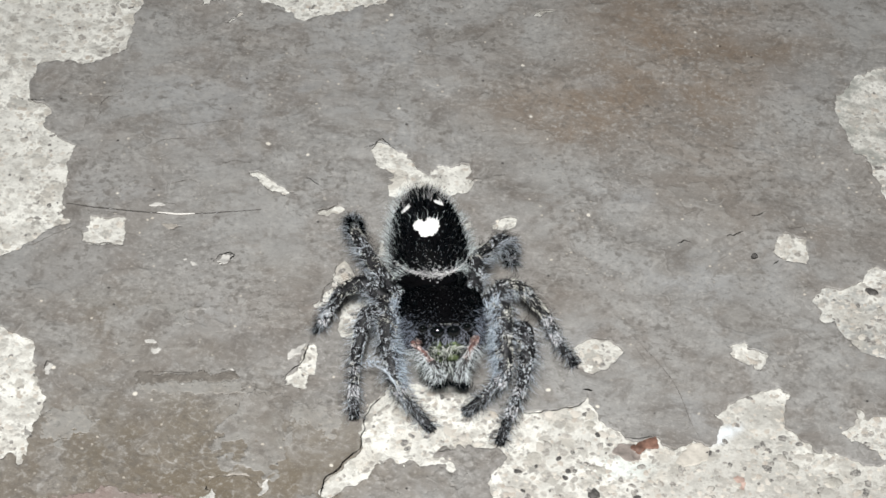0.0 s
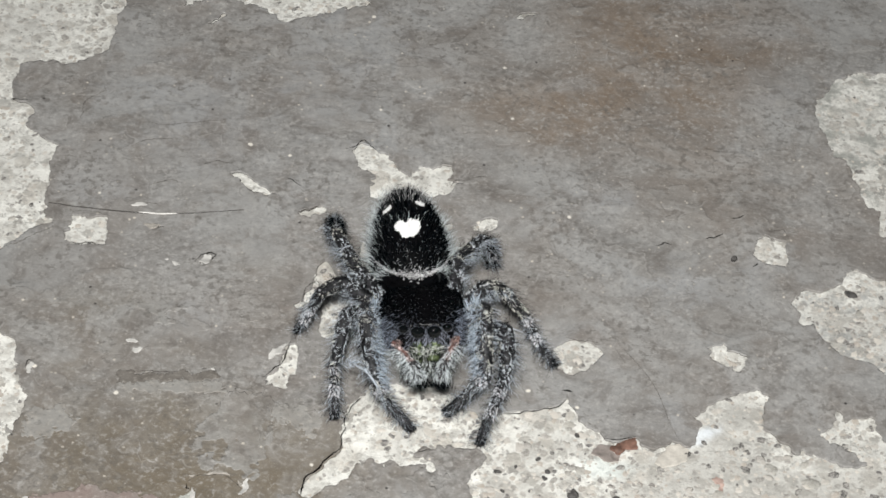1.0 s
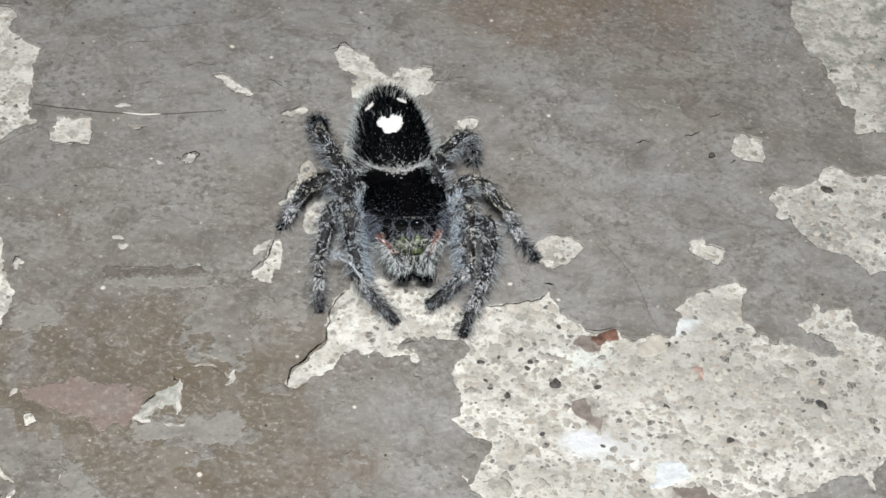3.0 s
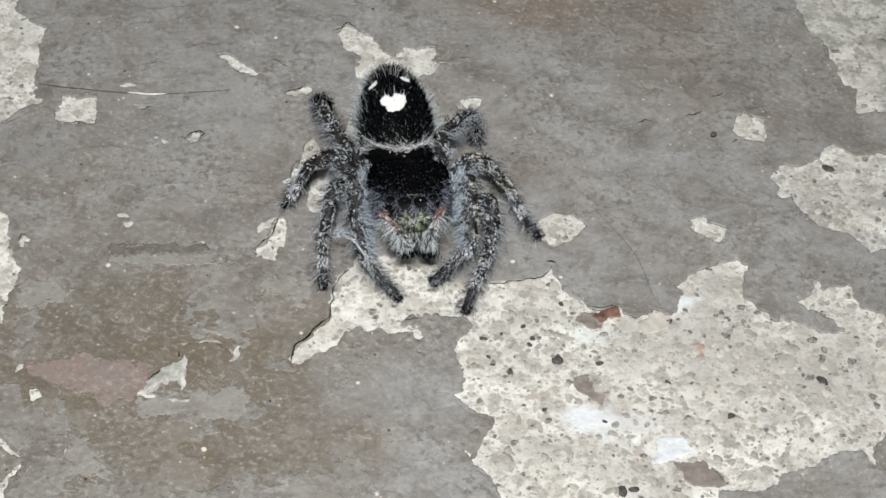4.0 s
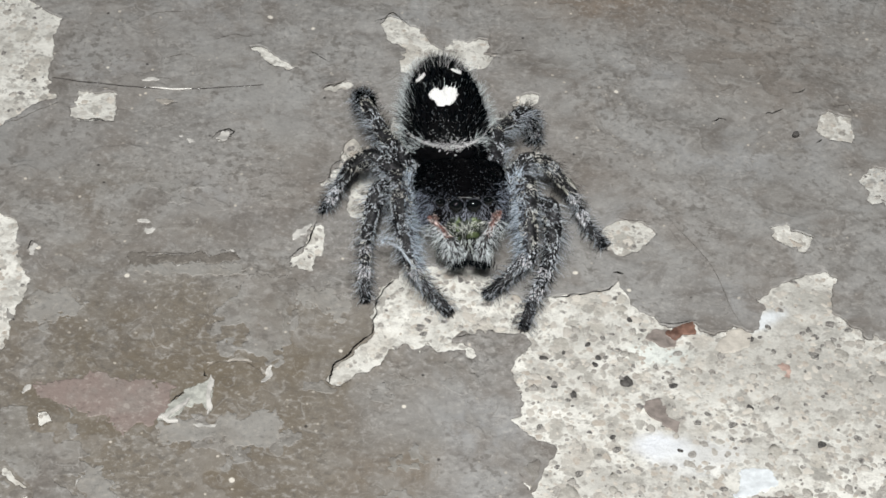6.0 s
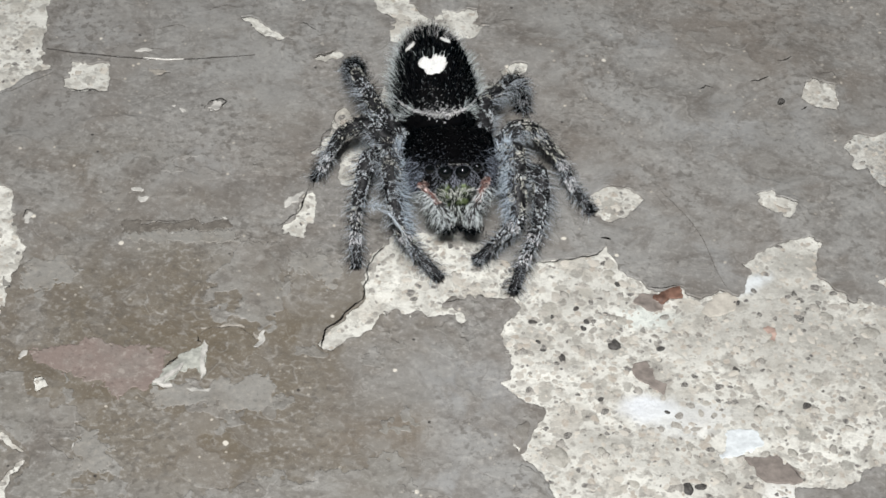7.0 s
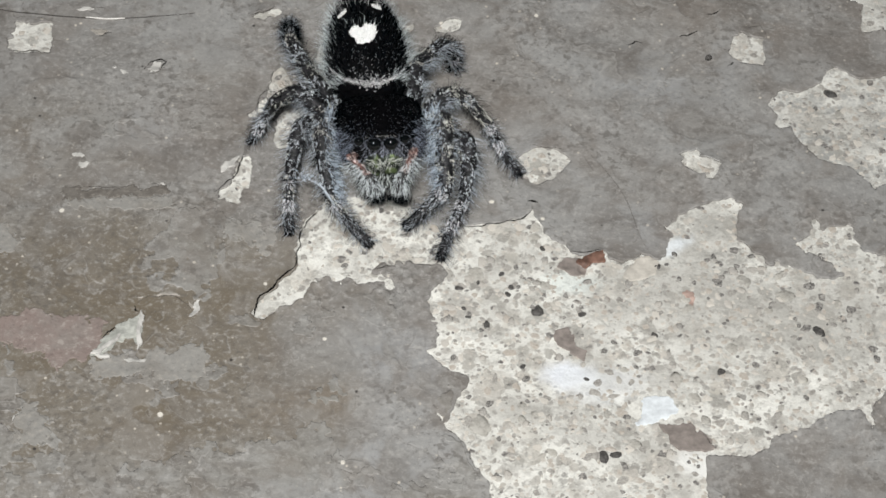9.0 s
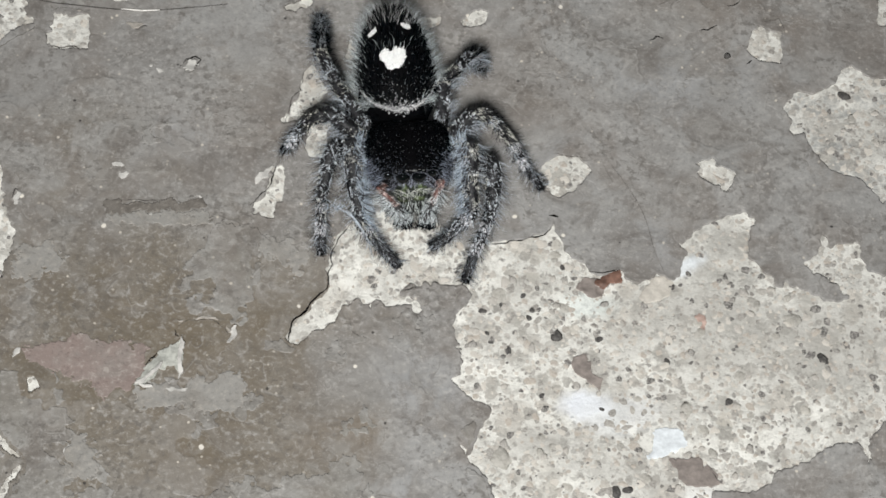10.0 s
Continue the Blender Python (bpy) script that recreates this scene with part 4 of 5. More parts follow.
tagged(mesh_object("hair_strand", thread_verts, thread_faces, plain("grey_hair_strand", (0.19, 0.18, 0.165), 0.4, 0.4, 0.4, 0.8)), "very thin curved grey hair lying on the painted floor", "hair")

# one dark round grain and loose specks of grit
def pebble_mesh(name, material, seed, flat=0.45):
    rs = np.random.RandomState(seed)
    bm = bmesh.new()
    bmesh.ops.create_icosphere(bm, subdivisions=2, radius=1)
    lump = rs.uniform(-1, 1, (6, 3))
    for v in bm.verts:
        p = np.array(v.co)
        p = p * (1 + 0.16 * sum(math.sin(2.6 * p @ l + k) for k, l in enumerate(lump)) / 2 + 0.05 * rs.uniform(-1, 1))
        p *= min(1.0, 0.86 / max(1e-6, max(p @ (l / np.linalg.norm(l)) for l in lump)))
        v.co = Vector((p[0], p[1] * 0.75, p[2] * flat)) * MM
    data = bpy.data.meshes.new(name)
    bm.to_mesh(data)
    bm.free()
    data.materials.append(material)
    data.polygons.foreach_set("use_smooth", [True] * len(data.polygons))
    return data


grain = new("grain", pebble_mesh("grain", DARK_STONE, 4, 0.8))
grain.scale = (0.24, 0.27, 0.26)
grain.location = (20.1 * MM, 17.3 * MM, 0.40 * MM)
tagged(grain, "single dark round sand grain on the painted floor", "grain")

# aggregate stones set in the concrete
shapes = {k: [pebble_mesh("stone", m, 10 * k + j, 0.16) for j in range(4)] for k, m in ((0, STONE), (1, DARK_STONE), (2, TAN_STONE))}
pick = np.random.RandomState(21)


def set_stone(x, y, r, kind):
    z = float(concrete_height(np.array([x]), np.array([y]))[0])
    ob = new("stone", shapes[kind][pick.randint(4)])
    ob.matrix_basis = pose(x * MM, y * MM, (z + (0.02 - 0.03 * r if r < 0.35 or kind == 1 else -0.02 - 0.05 * r)) * MM, 0, 0, pick.uniform(0, 360)) @ Matrix.Diagonal((r, r, r, 1))
    ob.parent = ground


dark = [(9.4, -4.7, 0.5), (6.4, -5.9, 0.33), (4.6, -3.3, 0.26), (12.1, -4.7, 0.3), (12.0, -5.4, 0.24), (16.4, -6.0, 0.4), (20.3, -8.5, 0.3), (26.2, -5.0, 0.5), (13.4, -15.2, 0.48), (14.2, -15.0, 0.34), (28.0, 15.1, 0.48), (16.6, -0.5, 0.3), (7.8, -3.0, 0.24), (12.4, -9.6, 0.2), (5.0, -4.9, 0.19), (7.6, -3.6, 0.24), (5.8, -2.8, 0.2), (5.3, -5.5, 0.21), (8.6, -9.0, 0.2), (9.6, 0.3, 0.25), (7.2, -2.0, 0.21)]
tan = [(24.3, -2.3, 0.7), (6.2, -13.4, 0.85), (8.8, -12.0, 0.45), (9.6, -12.5, 0.4), (18.5, -3.8, 0.6), (5.6, -2.0, 0.75), (9.0, 1.2, 0.55), (10.2, -0.9, 0.4), (27.6, -2.8, 0.45), (25.0, -8.6, 0.42), (30.0, -5.6, 0.4), (28.6, 13.2, 0.5), (30, 11.5, 0.45), (5.8, -2.2, 0.74), (9.8, -2.6, 0.68), (9.0, 0.8, 0.39), (9.1, 2.0, 0.53), (6.4, -13.5, 0.71), (18.6, -10.5, 0.53), (24.1, -2.4, 0.59), (24.0, -0.8, 0.32), (23.3, -4.9, 0.47), (20.9, -6.6, 0.56), (23.7, -10.9, 0.38), (19.3, -12.1, 0.34), (9.6, -8.3, 0.38), (7.0, -10.3, 0.37), (18.6, -7.6, 0.43), (21.9, -1.3, 0.56), (23.2, -3.7, 0.47), (12.2, -13.3, 0.38), (12.4, -15.9, 0.44), (8.7, -12.9, 0.32), (10.5, -15.0, 0.41), (15.1, -14.1, 0.53), (13.7, -12.1, 0.41), (16.4, -7.4, 0.41), (14.6, -8.7, 0.38), (17.7, -9.3, 0.59), (21.7, -9.3, 0.38), (18.3, -2.9, 0.44)]
for x, y, r in dark:
    set_stone(x, y, r, 1)
for x, y, r in tan:
    set_stone(x, y, r, 2)
placed = 0
while placed < 270:
    x, y = pick.uniform(-33, 34, 400), pick.uniform(-20, 42, 400)
    near = (x > -9) & (y < 20)
    good = (bare_distance(x, y) < -0.5) & (near | (pick.uniform(size=400) < 0.25))
    for px, py in zip(x[good], y[good]):
        if placed < 270:
            set_stone(px, py, float(np.clip(pick.lognormal(-1.55, 0.42), 0.12, 0.5)), 0)
            placed += 1


# fine sand that stands out of the bare concrete, too small to count
def sand(count, seed):
    rs = np.random.RandomState(seed)
    bm = bmesh.new()
    bmesh.ops.create_icosphere(bm, subdivisions=1, radius=1)
    ball = np.array([v.co[:] for v in bm.verts])
    tris = np.array([[v.index for v in f.verts] for f in bm.faces])
    bm.free()
    x, y = rs.uniform(-33, 34, count * 8), rs.uniform(-20, 46, count * 8)
    near = (x > -9) & (y < 20)
    good = (bare_distance(x, y) < -0.12) & (near | (rs.uniform(size=len(x)) < 0.5))
    for cx, cy, rx, ry in ((11.6, -9.5, 2.3, 1.3), (16.4, -11.7, 1.6, 1.3), (17.5, 0.9, 1.6, 1.0), (15.6, -0.8, 1.2, 1.1)):
        good &= np.hypot((x - cx) / rx, (y - cy) / ry) > 1
    x, y = x[good][:count], y[good][:count]
    m = len(x)
    r = np.clip(rs.lognormal(-2.05, 0.48, m), 0.05, 0.36)[:, None, None]
    z = concrete_height(x, y)
    shape = ball[None] * (1 + rs.uniform(-0.5, 0.3, (m, len(ball), 1)))
    shape = shape * np.stack([rs.uniform(0.8, 1.4, m), rs.uniform(0.7, 1.1, m), rs.uniform(0.07, 0.14, m)], -1)[:, None] * r
    turn = rs.uniform(0, 6.283, m)
    ct, st = np.cos(turn)[:, None], np.sin(turn)[:, None]
    px, py = shape[:, :, 0] * ct - shape[:, :, 1] * st, shape[:, :, 0] * st + shape[:, :, 1] * ct
    verts = np.stack([px + x[:, None], py + y[:, None], shape[:, :, 2] + z[:, None] + 0.015 - 0.03 * r[:, :, 0]], -1).reshape(-1, 3) * MM
    faces = (tris[None] + (np.arange(m) * len(ball))[:, None, None]).reshape(-1, 3)
    return verts, faces.tolist()


def sand_material():
    n = Nodes("mixed_sand", 0.75, 0.25)
    rnd = n.tree.nodes.new("ShaderNodeNewGeometry").outputs["Random Per Island"]
    tone = n.mix(n.ramp(rnd, 0.0, 0.7), (0.29, 0.275, 0.25), (0.66, 0.62, 0.55))
    tone = n.mix(n.ramp(rnd, 0.70, 0.74), tone, (0.46, 0.41, 0.35))
    tone = n.mix(n.ramp(rnd, 0.90, 0.93), tone, (0.14, 0.132, 0.125))
    n.colour(n.mix(n.ramp(n.noise(0.18 * MM, 4, 0.7), 0.4, 0.62, 0.0, 0.5), tone, (0.62, 0.59, 0.54)))
    n.bump(n.noise(0.12 * MM, 3, 0.7), 0.5, 0.08 * MM)
    return n.mat


sand_verts, sand_faces = sand(4600, 8)
sand_bed = mesh_object("sand", sand_verts, sand_faces, sand_material(), False)
sand_bed.parent = ground
tagged(sand_bed, "fine grey and beige sand grains in the concrete", kind="stuff")

# ---- the jumping spider ----
def hair_material(name, dark, light, share, rough=0.6, spec=0.12):
    """Fine setae: each one is either dark or light, by its own random number."""
    n = Nodes(name, rough, spec)
    rnd = n.tree.nodes.new("ShaderNodeNewGeometry").outputs["Random Per Island"]
    tone = n.mix(n.ramp(rnd, 0.0, 1.0), tuple(c * 0.75 for c in light), light)
    n.colour(n.mix(n.ramp(rnd, 1 - share - 0.02, 1 - share + 0.02), dark, tone))
    return n.mat


def leg_hair(name, level):
    """Short leg scales in fine flecks: black among pale blue-grey, with cream patches on the upper sides."""
    n = Nodes(name, 0.6, 0.2)
    rnd = n.tree.nodes.new("ShaderNodeNewGeometry").outputs["Random Per Island"]
    patch = n.math("MULTIPLY", n.noise(0.8 * MM, 2, 0.5), 0.70)
    clump = n.math("ADD", n.math("ADD", n.math("MULTIPLY", n.noise(0.20 * MM, 2, 0.6), 1.35), n.math("MULTIPLY", rnd, 0.42)), patch)
    cool = n.mix(n.ramp(rnd, 0.1, 0.9), (0.32, 0.37, 0.42), (0.83, 0.88, 0.92))
    warm = n.mix(n.ramp(rnd, 0.1, 0.9), (0.32, 0.30, 0.22), (0.80, 0.76, 0.62))
    tone = n.mix(n.ramp(n.noise(1.5 * MM, 2), 0.48, 0.60, 0.0, 0.65), cool, warm)
    n.colour(n.mix(n.ramp(clump, level, level + 0.06), (0.003, 0.003, 0.004), tone))
    return n.mat


def leg_skin():
    n = Nodes("leg_skin", 0.5, 0.4)
    base = n.mix(n.ramp(n.noise(0.35 * MM, 4, 0.6), 0.45, 0.58), (0.006, 0.006, 0.007), (0.025, 0.025, 0.028))
    n.colour(n.mix(n.ramp(n.noise(0.2 * MM, 3, 0.6), 0.60, 0.70), base, (0.25, 0.25, 0.26)))
    n.bump(n.noise(0.12 * MM, 3), 0.6, 0.08 * MM)
    return n.mat


def gem(name, colour, rough=0.06, metal=0.0):
    n = Nodes(name, rough, 0.4)
    n.colour(colour)
    n.bsdf.inputs["Metallic"].default_value = metal
    return n.mat


SKIN_BLACK = plain("black_velvet_cuticle", (0.002, 0.002, 0.0024), 0.5, 0.06, 0.4, 0.3)
SKIN_LEG = leg_skin()


def palp_skin():
    """Reddish-brown cuticle with pale pink blotches."""
    n = Nodes("reddish_palp_cuticle", 0.3, 0.5)
    base = n.mix(n.ramp(n.noise(0.5 * MM, 3, 0.6), 0.42, 0.58), (0.05, 0.028, 0.024), (0.155, 0.072, 0.060))
    n.colour(n.mix(n.ramp(n.noise(0.22 * MM, 3, 0.6), 0.57, 0.64), base, (0.55, 0.44, 0.41)))
    n.bump(n.noise(0.12 * MM, 3), 0.5, 0.06 * MM)
    return n.mat


SKIN_PALP = palp_skin()
SKIN_BULB = plain("dark_palp_bulb", (0.030, 0.028, 0.028), 0.4, 0.4, 0.5, 0.2)
LENS = gem("black_eye_lens", (0.002, 0.003, 0.0035), 0.03)


def green_shine():
    """Black fang base with an iridescent green patch in its middle."""
    n = Nodes("iridescent_green_fang_base", 0.32, 0.6)
    n.colour(n.mix(n.ramp(n.noise(0.45 * MM, 3, 0.6), 0.47, 0.60), (0.012, 0.018, 0.011), (0.155, 0.205, 0.085)))
    n.bsdf.inputs["Metallic"].default_value = 0.5
    n.bump(n.noise(0.15 * MM, 3, 0.6), 0.5, 0.1 * MM)
    return n.mat


GREEN = green_shine()
WHITE_SCALE = plain("white_scales", (0.86, 0.86, 0.85), 0.6, 0.3, 0.08, 0.2)
HAIR_BLACK = hair_material("black_setae", (0.0008, 0.0014, 0.0018), (0.006, 0.008, 0.010), 0.25, 0.7, 0.0)
HAIR_LEG, HAIR_LEG_DARK = leg_hair("salt_and_pepper_setae", 1.25), leg_hair("dark_flecked_setae", 1.30)
HAIR_BLUE = hair_material("blue_grey_setae", (0.10, 0.11, 0.13), (0.58, 0.67, 0.76), 0.76)
HAIR_SILVER = hair_material("silver_setae", (0.05, 0.052, 0.06), (0.58, 0.64, 0.70), 0.70)
HAIR_TOE = hair_material("dark_toe_setae", (0.008, 0.009, 0.010), (0.50, 0.52, 0.55), 0.24)
HAIR_RING = hair_material("leg_ring_setae", (0.10, 0.10, 0.11), (0.88, 0.88, 0.90), 0.72)
HAIR_FRINGE = hair_material("fringe_setae", (0.09, 0.10, 0.10), (0.66, 0.72, 0.73), 0.65)
HAIR_WHITE = hair_material("white_setae", (0.70, 0.70, 0.69), (0.90, 0.90, 0.88), 0.75)
HAIR_PALP = hair_material("pale_palp_setae", (0.012, 0.013, 0.016), (0.66, 0.71, 0.72), 0.62)
CLAW = plain("black_claw", (0.01, 0.01, 0.01), 0.3, 0.5, 0.2, 0.1)

BASE = np.array([-1.5, 7.0, 0.0])
spider = new("jumping_spider")
spider.location = Vector(BASE * MM)
tagged(spider, "black hairy jumping spider with a white heart mark, standing", "spider")
chance = np.random.RandomState(5)


def part(name, verts, faces, material, parent, label="", smooth=True):
    """One mesh under a thing or a part; places in millimetres of the floor plan."""
    ob = mesh_object(name, (np.asarray(verts, float) - BASE) * MM, faces, material, smooth)
    ob.parent = parent
    return tagged(ob, label)


def loft(rings, close=True):
    """Verts and faces of a skin over rings of equal count; the ends close in a fan."""
    n = len(rings[0])
    verts = [tuple(p) for ring in rings for p in ring]
    faces = []
    for k in range(len(rings) - 1):
        for i in range(n):
            j = (i + 1) % n
            faces.append((k * n + i, k * n + j, (k + 1) * n + j, (k + 1) * n + i))
    if close:
        faces.append(tuple(range(n - 1, -1, -1)))
        faces.append(tuple(range((len(rings) - 1) * n, len(rings) * n)))
    return verts, faces


def frame_of(a, b):
    """Unit vectors along and across a limb."""
    w = (b - a) / np.linalg.norm(b - a)
    u = np.cross(w, (0.0, 0.0, 1.0))
    if np.linalg.norm(u) < 1e-3:
        u = np.array([1.0, 0, 0])
    u /= np.linalg.norm(u)
    return w, u, np.cross(u, w)


def limb_radius(k, r0, r1, swell):
    return (r0 + (r1 - r0) * k) * (1 + swell * np.sin(np.pi * k))


def limb(a, b, r0, r1, swell=0.15, sides=14, count=9):
    """A tapered, swollen limb segment with rounded ends."""
    a, b = np.array(a, float), np.array(b, float)
    w, u, v = frame_of(a, b)
    length = np.linalg.norm(b - a)
    rings = []
    ang = np.linspace(0, 2 * np.pi, sides, endpoint=False)
    for k, squeeze in [(-0.30, 0.25), (-0.22, 0.68), (-0.1, 0.92)] + [(k, 1.0) for k in np.linspace(0, 1, count)] + [(1.1, 0.92), (1.22, 0.68), (1.30, 0.25)]:
        over = (min(k, 0) * r0 + max(k - 1, 0) * r1) * 2.4
        centre = a + w * (np.clip(k, 0, 1) * length + over)
        r = limb_radius(np.clip(k, 0, 1), r0, r1, swell) * squeeze
        rings.append(centre + np.outer(np.cos(ang) * r, u) + np.outer(np.sin(ang) * r, v))
    return loft(rings)


def setae(name, roots, ways, lengths, width, material, parent, droop=0.25, label=""):
    """Many fine tapered hairs, each bent a little, as one mesh of loose pieces."""
    roots, ways = np.asarray(roots, float), np.asarray(ways, float)
    count = len(roots)
    ways = ways / np.linalg.norm(ways, axis=1, keepdims=True)
    lengths = np.broadcast_to(lengths, count)[:, None]
    width = np.broadcast_to(width, count)[:, None]
    side = np.cross(ways, chance.normal(size=(count, 3)))
    side /= np.linalg.norm(side, axis=1, keepdims=True) + 1e-9
    other = np.cross(ways, side)
    bend = side * droop * chance.normal(size=(count, 1)) * 0.5 + np.array([0, 0, -0.35 * droop])
    middle = roots + ways * lengths * 0.55
    tip = roots + (ways + bend) * lengths
    rings = []
    for c, k in ((roots, 1.0), (middle, 0.75)):
        for ang in (0, 2.0944, 4.18879):
            rings.append(c + (side * math.cos(ang) + other * math.sin(ang)) * width * 0.5 * k)
    verts = np.stack(rings + [tip], 1).reshape(-1, 3)
    pattern = [(0, 1, 4, 3), (1, 2, 5, 4), (2, 0, 3, 5), (3, 4, 6), (4, 5, 6), (5, 3, 6)]
    faces = [tuple(7 * n + i for i in f) for n in range(count) for f in pattern]
    ob = part(name, verts, faces, material, parent, label, smooth=False)
    ob["kind"] = "stuff"
    return ob


def limb_setae(name, a, b, r0, r1, swell, count, lengths, width, material, parent, lean=0.9, only=None, droop=0.25, clump=0.0):
    """Hairs over a limb segment, leaning towards its tip. only: keep those whose outward way has this part positive. clump: how far they gather into tufts."""
    a, b = np.array(a, float), np.array(b, float)
    w, u, v = frame_of(a, b)
    k, ang = chance.uniform(-0.05, 1.05, count), chance.uniform(0, 2 * np.pi, count)
    out = np.cos(ang)[:, None] * u + np.sin(ang)[:, None] * v
    if only is not None:
        good = out @ np.array(only, float) > 0.15
        k, out = k[good], out[good]
    if clump:
        length, (p, q, o) = float(np.linalg.norm(b - a)), chance.uniform(0, 6.28, 3)
        turn = np.arctan2(out @ v, out @ u)
        tuft = np.sin(2 * turn + 2.6 * k * length + p) + np.sin(3 * turn - 4.1 * k * length + q) + 0.7 * np.sin(5.3 * k * length + o)
        good = chance.uniform(size=len(k)) > clump * np.clip(0.45 - 0.75 * tuft, 0, 1)
        k, out = k[good], out[good]
    r = limb_radius(np.clip(k, 0, 1), r0, r1, swell)
    roots = a + np.outer(k, b - a) + out * r[:, None] * 0.96
    ways = out + w * lean + chance.normal(size=out.shape) * 0.25
    size = chance.uniform(lengths[0], lengths[1], len(roots))
    keep = roots[:, 2] > 0.3
    return setae(name, roots[keep], ways[keep], size[keep], width, material, parent, droop)


# abdomen: an egg, blunt in front, on a slightly raised axis
AB_C, AB_TURN, AB_PITCH = np.array([-2.05, 11.05, 4.82]), radians(9.0), radians(7.0)
AB_S = np.array([-4.1, -3.95, -3.6, -3.0, -2.2, -1.2, -0.2, 0.8, 1.8, 2.7, 3.5, 4.05, 4.4, 4.55])
AB_R = np.array([0.25, 0.95, 1.60, 2.10, 2.48, 2.66, 2.64, 2.50, 2.26, 1.95, 1.56, 1.14, 0.62, 0.15])


def abdomen_point(s, ang, lift=0.0):
    """Place and outward way on the abdomen at length s and angle ang (a quarter turn is the top)."""
    s, ang = np.asarray(s, float), np.asarray(ang, float)
    fine = lambda q: np.interp(q, AB_S, AB_R)
    r, slope = fine(s), (fine(s + 0.05) - fine(s - 0.05)) / 0.1
    local = np.stack([np.cos(ang) * r * 0.94, s, np.sin(ang) * r * 0.94], -1)
    way = np.stack([np.cos(ang), -slope, np.sin(ang) / 0.94], -1)
    way /= np.linalg.norm(way, axis=-1, keepdims=True)
    local = local + way * lift
    cp, sp, ct, st = math.cos(AB_PITCH), math.sin(AB_PITCH), math.cos(AB_TURN), math.sin(AB_TURN)
    turn = np.array([[ct, -st, 0], [st, ct, 0], [0, 0, 1]]) @ np.array([[1, 0, 0], [0, cp, -sp], [0, sp, cp]])
    return local @ turn.T + AB_C, way @ turn.T


def build_abdomen():
    ang = np.linspace(0, 2 * np.pi, 36, endpoint=False)
    fine = np.interp(np.linspace(0, 1, 40), np.linspace(0, 1, len(AB_S)), AB_S)
    rings = [abdomen_point(np.full(36, s), ang)[0] for s in fine]
    verts, faces = loft(rings)
    body = part("abdomen", verts, faces, SKIN_BLACK, spider, "glossy black hairy abdomen")
    s, a = chance.uniform(-4.0, 4.45, 7000), chance.uniform(-0.6, np.pi + 0.6, 7000)
    clear = (np.hypot((s + 0.45) / 1.15, (a - np.pi / 2 - 0.09) * 2.6 / 1.15) > 1) & (np.hypot((s - 2.0) / 0.6, (np.abs(a - np.pi / 2 - 0.15) - 0.48) * 2.3 / 0.55) > 1)
    s, a = s[clear], a[clear]
    p, n = abdomen_point(s, a, -0.02)
    setae("setae", p, n * 0.45 + np.array([0, 0.8, 0.1]) + chance.normal(size=p.shape) * 0.25, chance.uniform(0.25, 0.6, len(p)), 0.035, HAIR_BLACK, body)
    s, a = chance.uniform(-1.6, 4.45, 1100), chance.choice([0.05, np.pi - 0.05], 1100) + chance.normal(size=1100) * 0.25
    p, n = abdomen_point(s, a, -0.02)
    setae("fringe_setae", p, n + np.array([0, 0.55, 0.25]) + chance.normal(size=p.shape) * 0.22, chance.uniform(0.5, 1.4, 1100), 0.021, HAIR_FRINGE, body, 0.5, "long silver fringe")
    s, a = chance.uniform(2.4, 4.5, 420), chance.uniform(0.2, np.pi - 0.2, 420)
    p, n = abdomen_point(s, a, -0.02)
    setae("rear_setae", p, n + np.array([0, 0.5, 0.35]) + chance.normal(size=p.shape) * 0.2, chance.uniform(0.4, 1.1, 420), 0.02, hair_material("rear_setae_mix", (0.02, 0.02, 0.02), (0.6, 0.6, 0.6), 0.4), body, 0.5)
    # pale band of scales round the front, dense in the middle, thinning out along the flanks
    def scales(name, count, middle, spread_s, spread_a, size, width, material, label=""):
        off = chance.normal(0, spread_a, count)
        off = off[np.abs(off) < 1.25]
        s = middle + 0.55 * off**2 + 0.5 * off**4 + chance.normal(0, spread_s, len(off)) * np.exp(-1.2 * off**2)
        p, n = abdomen_point(s, np.pi / 2 + off, -0.01)
        lie = np.stack([-0.5 * off, np.full(len(off), -0.55), np.full(len(off), 0.1)], -1)
        setae(name, p, n * 0.35 + lie + chance.normal(size=p.shape) * 0.3, chance.uniform(*size, len(p)), width, material, body, 0.3, label)

    scales("front_band", 900, -3.45, 0.09, 0.76, (0.12, 0.26), 0.034, hair_material("band_setae", (0.04, 0.04, 0.045), (0.92, 0.92, 0.92), 0.62), "pale grey scaly hair band")
    # glossy scales in the middle, their glints put into the near-white colour
    scales("pale_fur", 240, -3.30, 0.24, 0.36, (0.07, 0.16), 0.060, hair_material("glint_scales", (0.05, 0.05, 0.055), (0.90, 0.91, 0.92), 0.55, 0.3, 0.5))
    scales("pale_fur", 60, -2.75, 0.40, 0.40, (0.06, 0.13), 0.050, hair_material("sparse_scales", (0.04, 0.04, 0.04), (0.55, 0.56, 0.57), 0.5, 0.3, 0.5))
    # silver hair that sweeps back from the ends of the band
    for side in (-1, 1):
        off = side * chance.uniform(0.75, 1.5, 130)
        p, n = abdomen_point(-2.95 + 0.9 * (np.abs(off) - 0.75) + chance.normal(0, 0.16, 130), np.pi / 2 + off, -0.01)
        setae("fringe_setae", p, n * 0.5 + np.array([0, 0.35, 0.1]) + chance.normal(size=p.shape) * 0.25, chance.uniform(0.3, 0.8, 130), 0.022, HAIR_FRINGE, body, 0.5)
